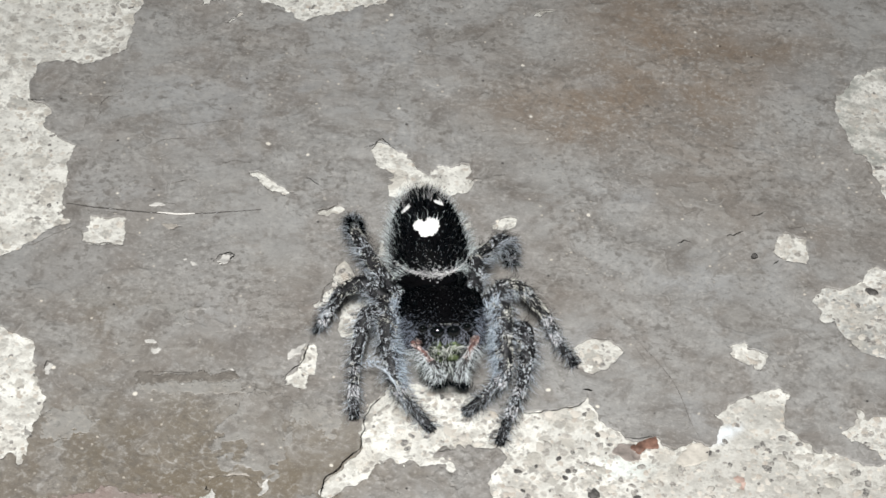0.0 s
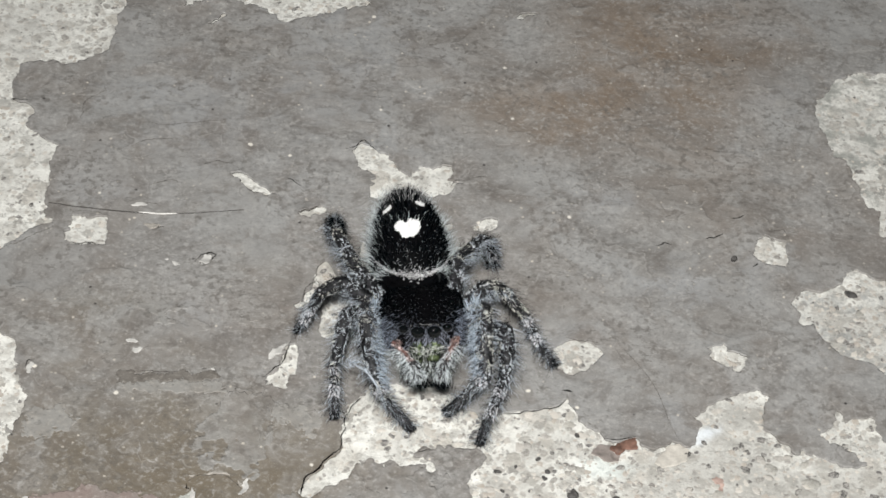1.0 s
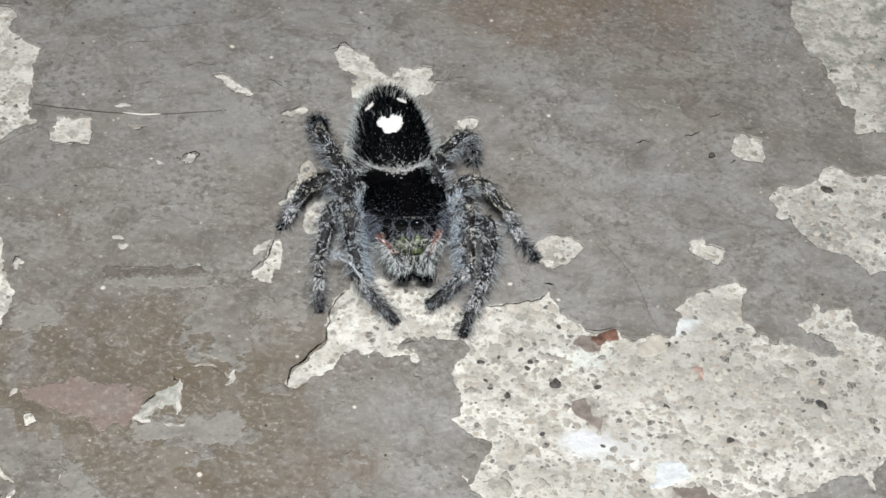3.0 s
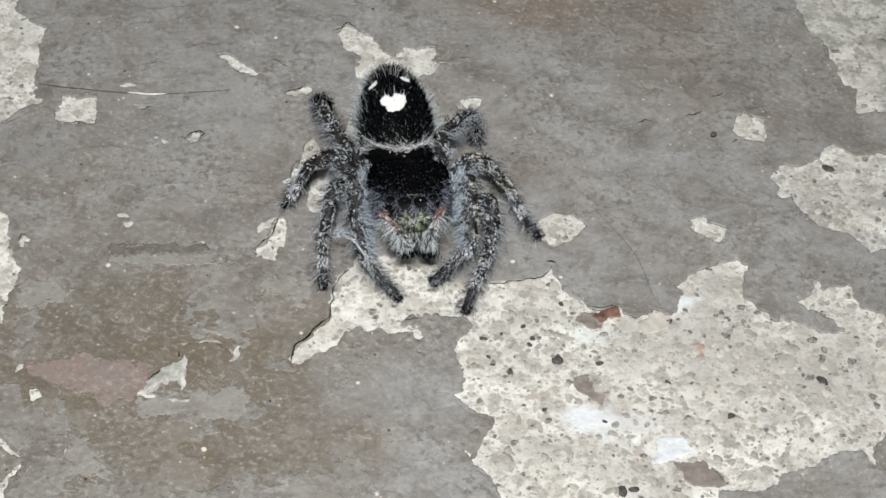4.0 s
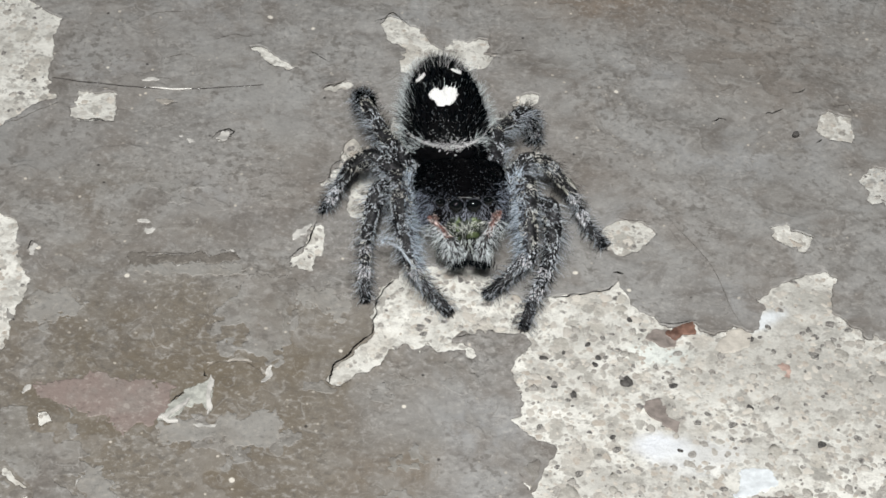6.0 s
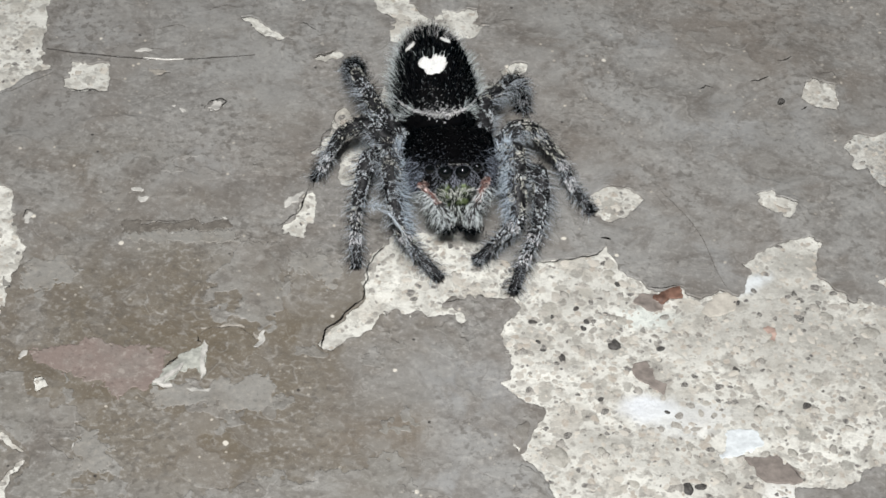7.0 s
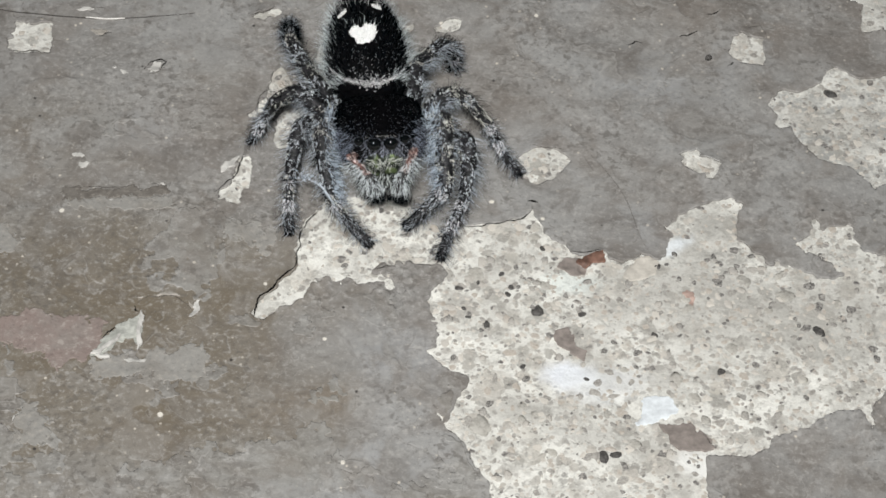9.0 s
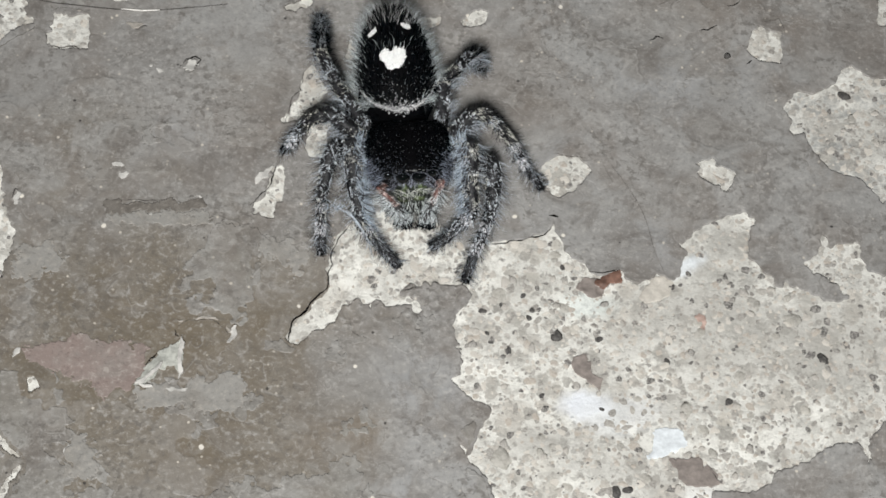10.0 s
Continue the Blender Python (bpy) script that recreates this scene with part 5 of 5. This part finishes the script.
    # dull scales scattered over the black back
    s, a = chance.triangular(-3.0, -2.4, 3.4, 330), chance.uniform(0.25, np.pi - 0.25, 330)
    p, n = abdomen_point(s, a, 0.05)
    setae("dull_scales", p, n * 0.4 + np.array([0, 0.6, 0.2]) + chance.normal(size=p.shape) * 0.4, chance.uniform(0.06, 0.20, 330), 0.040, hair_material("back_scales", (0.02, 0.02, 0.02), (0.14, 0.155, 0.165), 0.5, 0.4, 0.4), body, 0.3)
    # long pale wavy hairs behind the heart
    s, a = chance.uniform(0.35, 0.75, 12), np.pi / 2 + 0.09 + np.linspace(-0.46, 0.46, 12)
    p, n = abdomen_point(s, a, 0.0)
    setae("long_setae", p, n * 0.45 + np.array([0, 0.85, 0.2]) + chance.normal(size=p.shape) * 0.34, chance.uniform(0.45, 1.15, 12), 0.030, HAIR_FRINGE, body, 1.1)
    # white marks
    def mark(name, centre_s, centre_a, shape, count, label):
        size = 0.15
        gx, gy = np.meshgrid(np.arange(-1.3, 1.31, size / 2), np.arange(-1.3, 1.31, size / 2), indexing="ij")
        ok = shape(gx, gy)
        r0 = float(np.interp(centre_s, AB_S, AB_R))
        index, verts, faces = {}, [], []
        for i, j in np.argwhere(ok).tolist():
            index[i, j] = len(verts)
            verts.append(abdomen_point(centre_s + gy[i, j], centre_a - gx[i, j] / r0, 0.10)[0])
        for i, j in index:
            quad = [(i, j), (i + 1, j), (i + 1, j + 1), (i, j + 1)]
            if all(q in index for q in quad):
                faces.append(tuple(index[q] for q in quad))
        patch = part(name, verts, faces, WHITE_SCALE, body, label)
        x, y = chance.uniform(-1.3, 1.3, count * 6), chance.uniform(-1.3, 1.3, count * 6)
        good = shape(x, y)
        x, y = x[good][:count], y[good][:count]
        p, n = abdomen_point(centre_s + y, centre_a - x / r0, 0.08)
        patch_hair = setae("white_fur", p, n * 0.5 + np.array([0, 0.7, 0.2]) + chance.normal(size=p.shape) * 0.3, chance.uniform(0.10, 0.22, len(p)), 0.06, HAIR_WHITE, body, 0.2)
        return patch_hair

    def heart(x, y):
        wide = np.interp(y, [-0.80, -0.72, -0.35, 0.10, 0.50, 0.72], [0.26, 0.42, 0.60, 0.86, 0.92, 0.74])
        notch = y > 0.62 + 0.5 * np.clip(np.abs(x + 0.1), 0, 0.35) + 0.05 * np.sin(x * 9)
        return (np.abs(x + 0.05 * np.sin(y * 6)) < wide) & (y > -0.78 + 0.05 * np.sin(x * 11)) & ~notch

    mark("heart_mark", -0.36, np.pi / 2 + 0.09, heart, 420, "bright white blunt heart-shaped mark")
    for sx in (-1, 1):
        c, d = (0.85, 0.53) if sx < 0 else (0.94, -0.34)
        oval = lambda x, y, c=c, d=d: ((x * c + y * d) / 0.40) ** 2 + ((y * c - x * d) / 0.27) ** 2 < 1
        mark("side_mark", 2.0 if sx < 0 else 2.25, np.pi / 2 + (0.68 if sx < 0 else -0.40), oval, 70, "small white slanted mark")
    # spinnerets at the rear tip
    tip, _ = abdomen_point(4.4, np.pi / 2)
    for dx in (-0.2, 0.2):
        v, f = limb(tip + (dx, -0.1, -0.4), tip + (dx * 1.3, 0.35, -0.45), 0.16, 0.08)
        part("spinneret", v, f, SKIN_BLACK, body)
    return body


# cephalothorax: a high boxy head with a steep face, sloping behind
CT_C, CT_TURN = np.array([-0.80, 5.05, 0.0]), radians(9.0)
CT_Y = np.array([-2.45, -2.3, -1.8, -1.0, 0.0, 0.9, 1.7, 2.3, 2.6])
CT_W = np.array([1.60, 1.88, 2.15, 2.40, 2.60, 2.58, 2.25, 1.5, 0.8])
CT_TOP = np.array([6.22, 6.38, 6.48, 6.52, 6.50, 6.30, 5.75, 5.00, 4.55])
CT_LOW = np.array([4.35, 4.0, 3.4, 3.1, 3.0, 3.0, 3.1, 3.4, 3.7])


def head_place(p):
    c, s = math.cos(CT_TURN), math.sin(CT_TURN)
    p = np.asarray(p, float)
    return p @ np.array([[c, -s, 0], [s, c, 0], [0, 0, 1]]).T + CT_C


def head_point(y, ang):
    """Place and outward way on the carapace at length y; angle 0 to pi runs over the top."""
    y, ang = np.asarray(y, float), np.asarray(ang, float)
    w, top, low = np.interp(y, CT_Y, CT_W), np.interp(y, CT_Y, CT_TOP), np.interp(y, CT_Y, CT_LOW)
    c, s = np.cos(ang), np.sin(ang)
    k = 0.62
    x = np.sign(c) * np.abs(c) ** k * w
    z = (top + low) / 2 + np.sign(s) * np.abs(s) ** k * (top - low) / 2
    way = np.stack([np.sign(c) * np.abs(c) ** (2 - k) / w, 0 * c + 0.05 * y, np.sign(s) * np.abs(s) ** (2 - k) / (top - low) * 2], -1)
    way /= np.linalg.norm(way, axis=-1, keepdims=True)
    ct, st = math.cos(CT_TURN), math.sin(CT_TURN)
    return head_place(np.stack([x, y, z], -1)), way @ np.array([[ct, -st, 0], [st, ct, 0], [0, 0, 1]]).T


def ball(name, centre, r, material, parent, label="", stretch=(1, 1, 1), turn=(0, 0, 0), seg=20):
    bm = bmesh.new()
    bmesh.ops.create_uvsphere(bm, u_segments=seg, v_segments=max(8, seg * 2 // 3), radius=r)
    bmesh.ops.transform(bm, matrix=Matrix.LocRotScale(Vector(centre), Euler([radians(a) for a in turn]), stretch), verts=bm.verts)
    verts = [tuple(v.co) for v in bm.verts]
    faces = [tuple(v.index for v in f.verts) for f in bm.faces]
    bm.free()
    return part(name, verts, faces, material, parent, label)


def build_head():
    ang = np.linspace(0, 2 * np.pi, 32, endpoint=False)
    rings = [head_point(np.full(32, y), ang)[0] for y in np.linspace(CT_Y[0], CT_Y[-1], 26)]
    verts, faces = loft(rings)
    head = part("carapace", verts, faces, SKIN_BLACK, spider, "velvety black carapace")
    y, a = chance.uniform(-2.4, 2.5, 5200), chance.uniform(-0.5, np.pi + 0.5, 5200)
    p, n = head_point(y, a)
    setae("setae", p, n * 0.5 + np.array([0.1, -0.6, 0.1]) + chance.normal(size=p.shape) * 0.35, chance.uniform(0.14, 0.36, 5200), 0.04, HAIR_BLACK, head)
    y, a = chance.uniform(-2.2, 2.3, 520), chance.uniform(0.2, np.pi - 0.2, 520)
    p, n = head_point(y, a)
    setae("pale_fur", p, n * 0.4 + np.array([0.1, -0.7, 0.1]) + chance.normal(size=p.shape) * 0.3, chance.uniform(0.07, 0.18, 520), 0.040, hair_material("dull_scales", (0.015, 0.015, 0.016), (0.17, 0.18, 0.19), 0.42, 0.4, 0.3), head, 0.2)
    # sparse blue-grey hair on the front of the crown
    y, a = -2.4 + np.abs(chance.normal(0, 0.7, 520)), chance.uniform(0.1, np.pi - 0.1, 520)
    p, n = head_point(y, a)
    setae("crown_setae", p, n * 0.5 + np.array([0.1, -0.6, 0.1]) + chance.normal(size=p.shape) * 0.35, chance.uniform(0.12, 0.3, 520), 0.035, hair_material("crown_setae_mix", (0.006, 0.006, 0.008), (0.13, 0.145, 0.18), 0.45), head, 0.3)
    # grey hair on the cheeks
    y, a = chance.uniform(-2.35, -0.9, 1300), np.where(chance.uniform(size=1300) < 0.5, chance.normal(0.05, 0.28, 1300), np.pi - chance.normal(0.05, 0.28, 1300))
    p, n = head_point(y, a)
    setae("cheek_setae", p, n + np.array([0, -0.4, -0.3]) + chance.normal(size=p.shape) * 0.3, chance.uniform(0.3, 0.7, 1300), 0.035, hair_material("cheek_setae_mix", (0.015, 0.016, 0.02), (0.30, 0.34, 0.42), 0.35), head, 0.4, "blue-grey cheek hair")
    # the row of front eyes and the small eyes behind
    eyes = (("front_eye", (-0.58, -2.50, 5.97), 0.46), ("front_eye", (0.43, -2.50, 5.97), 0.46), ("side_eye", (-1.50, -2.40, 6.16), 0.31), ("side_eye", (1.27, -2.40, 6.16), 0.31), ("rear_eye", (-1.75, -0.35, 6.2), 0.22), ("rear_eye", (1.75, -0.35, 6.2), 0.22), ("tiny_eye", (-1.72, -1.25, 6.2), 0.10), ("tiny_eye", (1.72, -1.25, 6.2), 0.10))
    for name, c, r in eyes:
        centre = head_place(c)
        ball(name, centre, r, LENS, head, "glossy black domed eye", seg=28 if r > 0.3 else 16)
        if r > 0.25:
            k = int(150 * r / 0.3)
            way = chance.uniform(0, 2 * np.pi, k)
            ring = np.stack([np.cos(way) * r * 1.04, np.full(k, -0.12 * r), np.sin(way) * r * 1.04], -1) + np.array(c)
            out = np.stack([np.cos(way) * 0.8, np.full(k, -0.45), np.sin(way) * 0.8], -1) + chance.normal(size=(k, 3)) * 0.3
            setae("eye_rim_setae", head_place(ring), out, chance.uniform(0.08, 0.2, k), 0.035, hair_material("rim_setae", (0.015, 0.016, 0.02), (0.20, 0.22, 0.26), 0.35), head, 0.2)
    # pale brow over the front eyes
    k = 110
    x = chance.uniform(-1.0, 0.75, k)
    brow = np.stack([x, -2.32 + 0.05 * x**2, 6.36 - 0.10 * x**2], -1)
    setae("brow_setae", head_place(brow), np.stack([x * 0.5, np.full(k, -0.6), np.full(k, 0.35)], -1) + chance.normal(size=(k, 3)) * 0.25, chance.uniform(0.08, 0.2, k), 0.035, hair_material("brow_setae_mix", (0.06, 0.06, 0.062), (0.55, 0.55, 0.53), 0.6), head, 0.2)
    # blue-grey face hair between and below the eyes
    k = 1500
    x, z = chance.uniform(-1.85, 1.85, k), chance.uniform(4.3, 6.0, k)
    face = np.stack([x, -2.44 + 0.24 * np.abs(x / 1.7) ** 2, z], -1)
    setae("face_setae", head_place(face), np.stack([x * 0.35, np.full(k, -0.7), np.full(k, -0.5)], -1) + chance.normal(size=(k, 3)) * 0.35, chance.uniform(0.15, 0.42, k), 0.035, hair_material("face_setae_mix", (0.015, 0.015, 0.018), (0.32, 0.34, 0.40), 0.5), head, 0.3)
    for sx in (-1, 1):
        fang = ball("chelicera", head_place((sx * 0.48, -2.50, 4.10)), 0.60, GREEN, spider, "black chelicera with iridescent green sheen", (1.0, 0.75, 1.55), (-12, sx * 4, 9), 20)
        v, f = limb(head_place((sx * 0.5, -2.45, 3.15)), head_place((sx * 0.28, -2.35, 2.75)), 0.14, 0.05)
        part("fang", v, f, CLAW, fang)
    # pale combed hairs across the fang bases, dark beard below
    k = 150
    x = chance.uniform(-1.3, 1.3, k)
    clyp = np.stack([x, np.full(k, -2.78), chance.uniform(4.2, 4.95, k)], -1)
    setae("clypeus_setae", head_place(clyp), np.stack([-x * 1.3 + chance.normal(size=k) * 0.5, np.full(k, -0.4), np.full(k, -0.25)], -1), chance.uniform(0.35, 0.8, k), 0.028, hair_material("clypeus_setae_mix", (0.05, 0.055, 0.05), (0.72, 0.75, 0.68), 0.6), head, 0.7)
    k = 1300
    beard = np.stack([chance.uniform(-1.5, 1.5, k), chance.uniform(-3.25, -2.5, k), chance.uniform(2.8, 3.7, k)], -1)
    setae("beard_setae", head_place(beard), np.stack([beard[:, 0] * 0.2, np.full(k, -0.8), np.full(k, -0.35)], -1) + chance.normal(size=(k, 3)) * 0.25, chance.uniform(0.35, 0.75, k), 0.040, hair_material("beard_setae_mix", (0.010, 0.010, 0.010), (0.52, 0.56, 0.54), 0.42), head, 0.3)
    v, f = limb(head_place((0, 1.9, 3.9)), head_place((0, 3.3, 4.3)), 0.55, 0.5)
    part("waist", v, f, SKIN_BLACK, spider)
    v, f = loft([head_place(np.stack([np.cos(ang) * 1.25 * k, np.sin(ang) * 1.9 * k, np.full(32, z)], -1)) for z, k in ((2.5, 0.6), (2.7, 0.9), (3.1, 1.0), (3.6, 1.0))])
    part("sternum", v, f, SKIN_BLACK, spider)


PALPS = (
    [(-1.75, 2.9, 4.5), (-2.42, 1.80, 5.45), (-1.77, 1.42, 5.05), (-1.20, 1.12, 4.50), (-0.62, 0.86, 3.60)],
    [(0.95, 3.2, 4.5), (1.52, 2.58, 5.50), (1.20, 1.95, 5.22), (0.88, 1.45, 4.55), (0.60, 0.92, 3.65)],
)


def build_palp(joints, sx):
    names, radii = ("femur", "patella", "tibia", "tarsus"), (0.13, 0.14, 0.15, 0.27)
    v, f = limb(np.array(joints[0]) + (0, 0.5, -0.3), joints[0], 0.3, 0.28)
    palp = part("pedipalp", v, f, SKIN_BULB, spider, "reddish palp with pale hair fan")
    for k, name in enumerate(names):
        v, f = limb(joints[k], joints[k + 1], radii[k], radii[k] * 0.9, 0.1, 12, 6)
        part(name, v, f, SKIN_BULB if k == 3 else SKIN_PALP, palp)
        if k in (1, 2):
            ball("joint", joints[k], 0.16, SKIN_PALP, palp, "", (1, 1, 0.85), (0, 0, 0), 12)
        if k < 3:
            limb_setae("pale_fur", joints[k], joints[k + 1], radii[k], radii[k], 0.1, 70, (0.10, 0.24), 0.036, hair_material("palp_scales", (0.10, 0.05, 0.04), (0.78, 0.66, 0.62), 0.62), palp, 1.0)
    limb_setae("pale_fur", joints[3], joints[4], radii[3], radii[3] * 0.9, 0.1, 220, (0.2, 0.45), 0.032, HAIR_PALP, palp, 1.3)
    # combed hairs: outwards from the upper joints, turning downwards towards the tip
    path = np.array(joints[1:])
    for count, size, wide, lean in ((130, (0.65, 1.15), 0.034, 1.25), (90, (0.5, 0.95), 0.032, 0.5), (220, (0.35, 0.75), 0.032, -0.9)):
        u = chance.uniform(0.12, 1.0, count)
        root = np.stack([np.interp(u * 3, range(4), path[:, i]) for i in range(3)], -1)
        root = root + chance.normal(size=(count, 3)) * 0.05 * (1 + 2 * u[:, None]) - np.array([0, 0.05, 0.06])
        turn = np.radians(8 + 62 * u)
        way = np.stack([sx * lean * np.cos(turn), np.full(count, -0.42), -np.sin(turn) - 0.1], -1)
        setae("fan_setae", root, way + chance.normal(size=(count, 3)) * 0.19, chance.uniform(*size, count), wide, HAIR_PALP, palp, 0.8)
    tip = np.array(joints[4])
    root = tip + chance.normal(size=(80, 3)) * np.array([0.38, 0.10, 0.14]) + np.array([sx * 0.10, 0.05, 0.05])
    setae("skirt_setae", root, np.array([sx * 0.22, -0.5, -1.0]) + chance.normal(size=(80, 3)) * 0.16, chance.uniform(0.25, 0.5, 80), 0.034, HAIR_PALP, palp, 0.4)
    # black hairs added to draw the shade under the palp tip
    root = tip + chance.normal(size=(220, 3)) * np.array([0.36, 0.10, 0.08]) + np.array([sx * 0.08, -0.02, -0.50])
    setae("dark_setae", root, np.array([0, -0.6, -0.5]) + chance.normal(size=(220, 3)) * 0.3, chance.uniform(0.25, 0.5, 220), 0.055, HAIR_BLACK, palp, 0.3)
    return palp



def build_leg(name, sx, joints, radii):
    v, f = limb(np.array(joints[0]) * (1, 1, 0.95) + (-sx * 0.7, 0, 0), joints[0], 0.62, 0.60)
    leg = part(name, v, f, SKIN_LEG, spider, "grey and black banded hairy leg")
    front = name == "front_leg"
    radii = [r * k for r, k in zip(radii, (0.90, 0.86, 0.80, 0.74, 0.78))]
    for k, kind in enumerate(("femur", "patella", "tibia", "metatarsus", "tarsus")):
        a, b = joints[k], joints[k + 1]
        r0 = radii[k]
        r1 = radii[k + 1] * 0.95 if k < 4 else r0 * 0.85
        swell = (0.18, 0.12, 0.14, 0.03, 0.08)[k]
        v, f = limb(a, b, r0 * (0.85 if k == 0 else 1), r1, swell)
        part(kind, v, f, SKIN_LEG, leg)
        length = float(np.linalg.norm(np.subtract(b, a)))
        area = length * r0 * 6.28
        limb_setae("setae", a, b, r0, r1, swell, int(area * 300), (0.10, 0.22), 0.036, HAIR_TOE if k == 4 else HAIR_LEG if front or (k > 1 and name != "rear_leg") else HAIR_LEG_DARK, leg, 2.2, clump=0.92)
        limb_setae("long_setae", a, b, r0, r1, swell, int(length * (275, 245, 150, 95, 80)[k]), (0.5, 1.3 if k < 3 else 0.9), 0.020 if k < 2 else 0.018, HAIR_SILVER, leg, 0.5, (sx * 0.3, -0.15, -0.25) if k < 3 else None, 0.6, 0.75)
        limb_setae("dark_setae", a, b, r0, r1, swell, int(length * (130 if name == "rear_leg" and k > 1 else 60)), (0.4, 1.0), 0.020, HAIR_BLACK, leg, 0.6, None, 0.5)
        if front and k < 3:
            limb_setae("inner_setae", a, b, r0, r1, swell, int(length * 190), (0.5, 1.15), 0.036, HAIR_BLUE, leg, 0.5, (-sx * 0.4, -0.1, 0.04), 0.8)
        if not front and k == 3:
            w = np.subtract(b, a)
            limb_setae("pale_band", np.array(a) + w * 0.66, np.array(a) + w * 1.02, r1 * 1.06, r1 * 1.06, 0, 260, (0.12, 0.28), 0.045, HAIR_RING, leg, 1.6)
        if k == 3:
            w = np.subtract(b, a)
            limb_setae("pale_band", np.array(a) + w * 0.10, np.array(a) + w * 0.34, r0 * 1.03, r0 * 1.0, 0, 150, (0.12, 0.26), 0.042, HAIR_RING, leg, 1.6)
        if k == 4:
            tip = np.array(b)
            w = (tip - np.array(a)) / length
            for off in (-0.08, 0.08):
                cv, cf = limb(tip + (off, 0, -0.05), tip + w * 0.22 + (off * 1.6, 0, -0.16), 0.06, 0.02, 0, 8, 4)
                part("claw", cv, cf, CLAW, leg)
            limb_setae("toe_tuft", tip - w * 0.4, tip + w * 0.1, r1 * 1.05, r1 * 0.9, 0, 150, (0.10, 0.2), 0.045, HAIR_BLACK, leg, 1.6)
    if front and sx < 0:
        # a pale tuft at the knee that runs out into one long streak down the shin
        line = np.array([(-5.05, 0.95, 4.3), (-3.95, 0.56, 4.05), (-3.15, -0.22, 3.35), (-2.57, -1.1, 2.25)])
        at = np.clip(chance.beta(1.2, 1.5, 54) * 3.0, 0, 2.7)
        pick_line = lambda q: np.stack([np.interp(q, range(4), line[:, i]) for i in range(3)], -1)
        root = pick_line(at) + chance.normal(size=(54, 3)) * 0.035
        setae("pale_streak", root, pick_line(at + 0.3) - pick_line(at) + chance.normal(size=(54, 3)) * 0.04, chance.uniform(0.5, 1.0, 54), 0.030, HAIR_SILVER, leg, 0.10)
        root = line[0] + chance.normal(size=(60, 3)) * np.array([0.28, 0.2, 0.12])
        setae("knee_tuft", root, chance.normal(size=(60, 3)) + np.array([0.3, -0.4, 0.2]), chance.uniform(0.3, 0.75, 60), 0.026, HAIR_BLUE, leg, 0.6)
    return leg


build_abdomen()
build_head()
for palp_joints, palp_side in zip(PALPS, (-1, 1)):
    build_palp(palp_joints, palp_side)
build_leg("front_leg", -1, [(-2.4, 4.9, 3.4), (-4.35, 5.3, 4.7), (-4.05, 3.15, 3.9), (-3.35, 0.7, 2.6), (-2.15, 0.05, 1.3), (-0.95, -0.75, 0.42)], (0.78, 0.72, 0.64, 0.46, 0.40))
build_leg("second_leg", -1, [(-2.7, 5.3, 3.4), (-5.5, 5.4, 4.2), (-5.85, 4.25, 3.7), (-6.08, 2.45, 2.5), (-6.0, 0.6, 1.4), (-5.85, -0.2, 0.42)], (0.66, 0.60, 0.52, 0.40, 0.38))
build_leg("third_leg", -1, [(-2.9, 6.0, 3.5), (-6.0, 7.6, 4.7), (-7.35, 7.35, 4.1), (-8.0, 7.2, 2.7), (-8.5, 7.25, 1.3), (-8.95, 7.2, 0.38)], (0.60, 0.56, 0.48, 0.38, 0.34))
build_leg("rear_leg", -1, [(-2.9, 6.6, 3.5), (-5.75, 10.1, 4.4), (-6.85, 12.1, 4.7), (-7.1, 14.2, 3.5), (-7.3, 16.2, 1.6), (-7.5, 18.0, 0.38)], (0.54, 0.50, 0.44, 0.36, 0.32))
build_leg("front_leg", 1, [(0.8, 4.6, 3.4), (3.0, 5.7, 5.1), (3.2, 4.1, 4.3), (3.5, 2.05, 2.8), (2.3, 1.05, 1.8), (1.2, 0.8, 0.55)], (0.80, 0.74, 0.68, 0.54, 0.44))
build_leg("second_leg", 1, [(1.1, 5.2, 3.4), (4.55, 5.2, 3.9), (4.8, 3.65, 3.3), (4.65, 2.25, 1.8), (3.9, 0.25, 0.95), (3.42, -1.5, 0.40)], (0.68, 0.62, 0.56, 0.44, 0.38))
build_leg("third_leg", 1, [(1.3, 6.0, 3.5), (3.0, 8.1, 4.75), (4.05, 8.5, 4.45), (5.8, 7.6, 3.05), (6.8, 6.8, 1.4), (7.95, 5.85, 0.36)], (0.62, 0.58, 0.50, 0.38, 0.33))
build_leg("rear_leg", 1, [(1.2, 6.6, 3.5), (1.1, 10.4, 4.8), (2.65, 12.9, 4.4), (3.3, 14.2, 2.9), (3.5, 14.5, 1.3), (3.6, 14.9, 0.36)], (0.54, 0.50, 0.44, 0.36, 0.32))
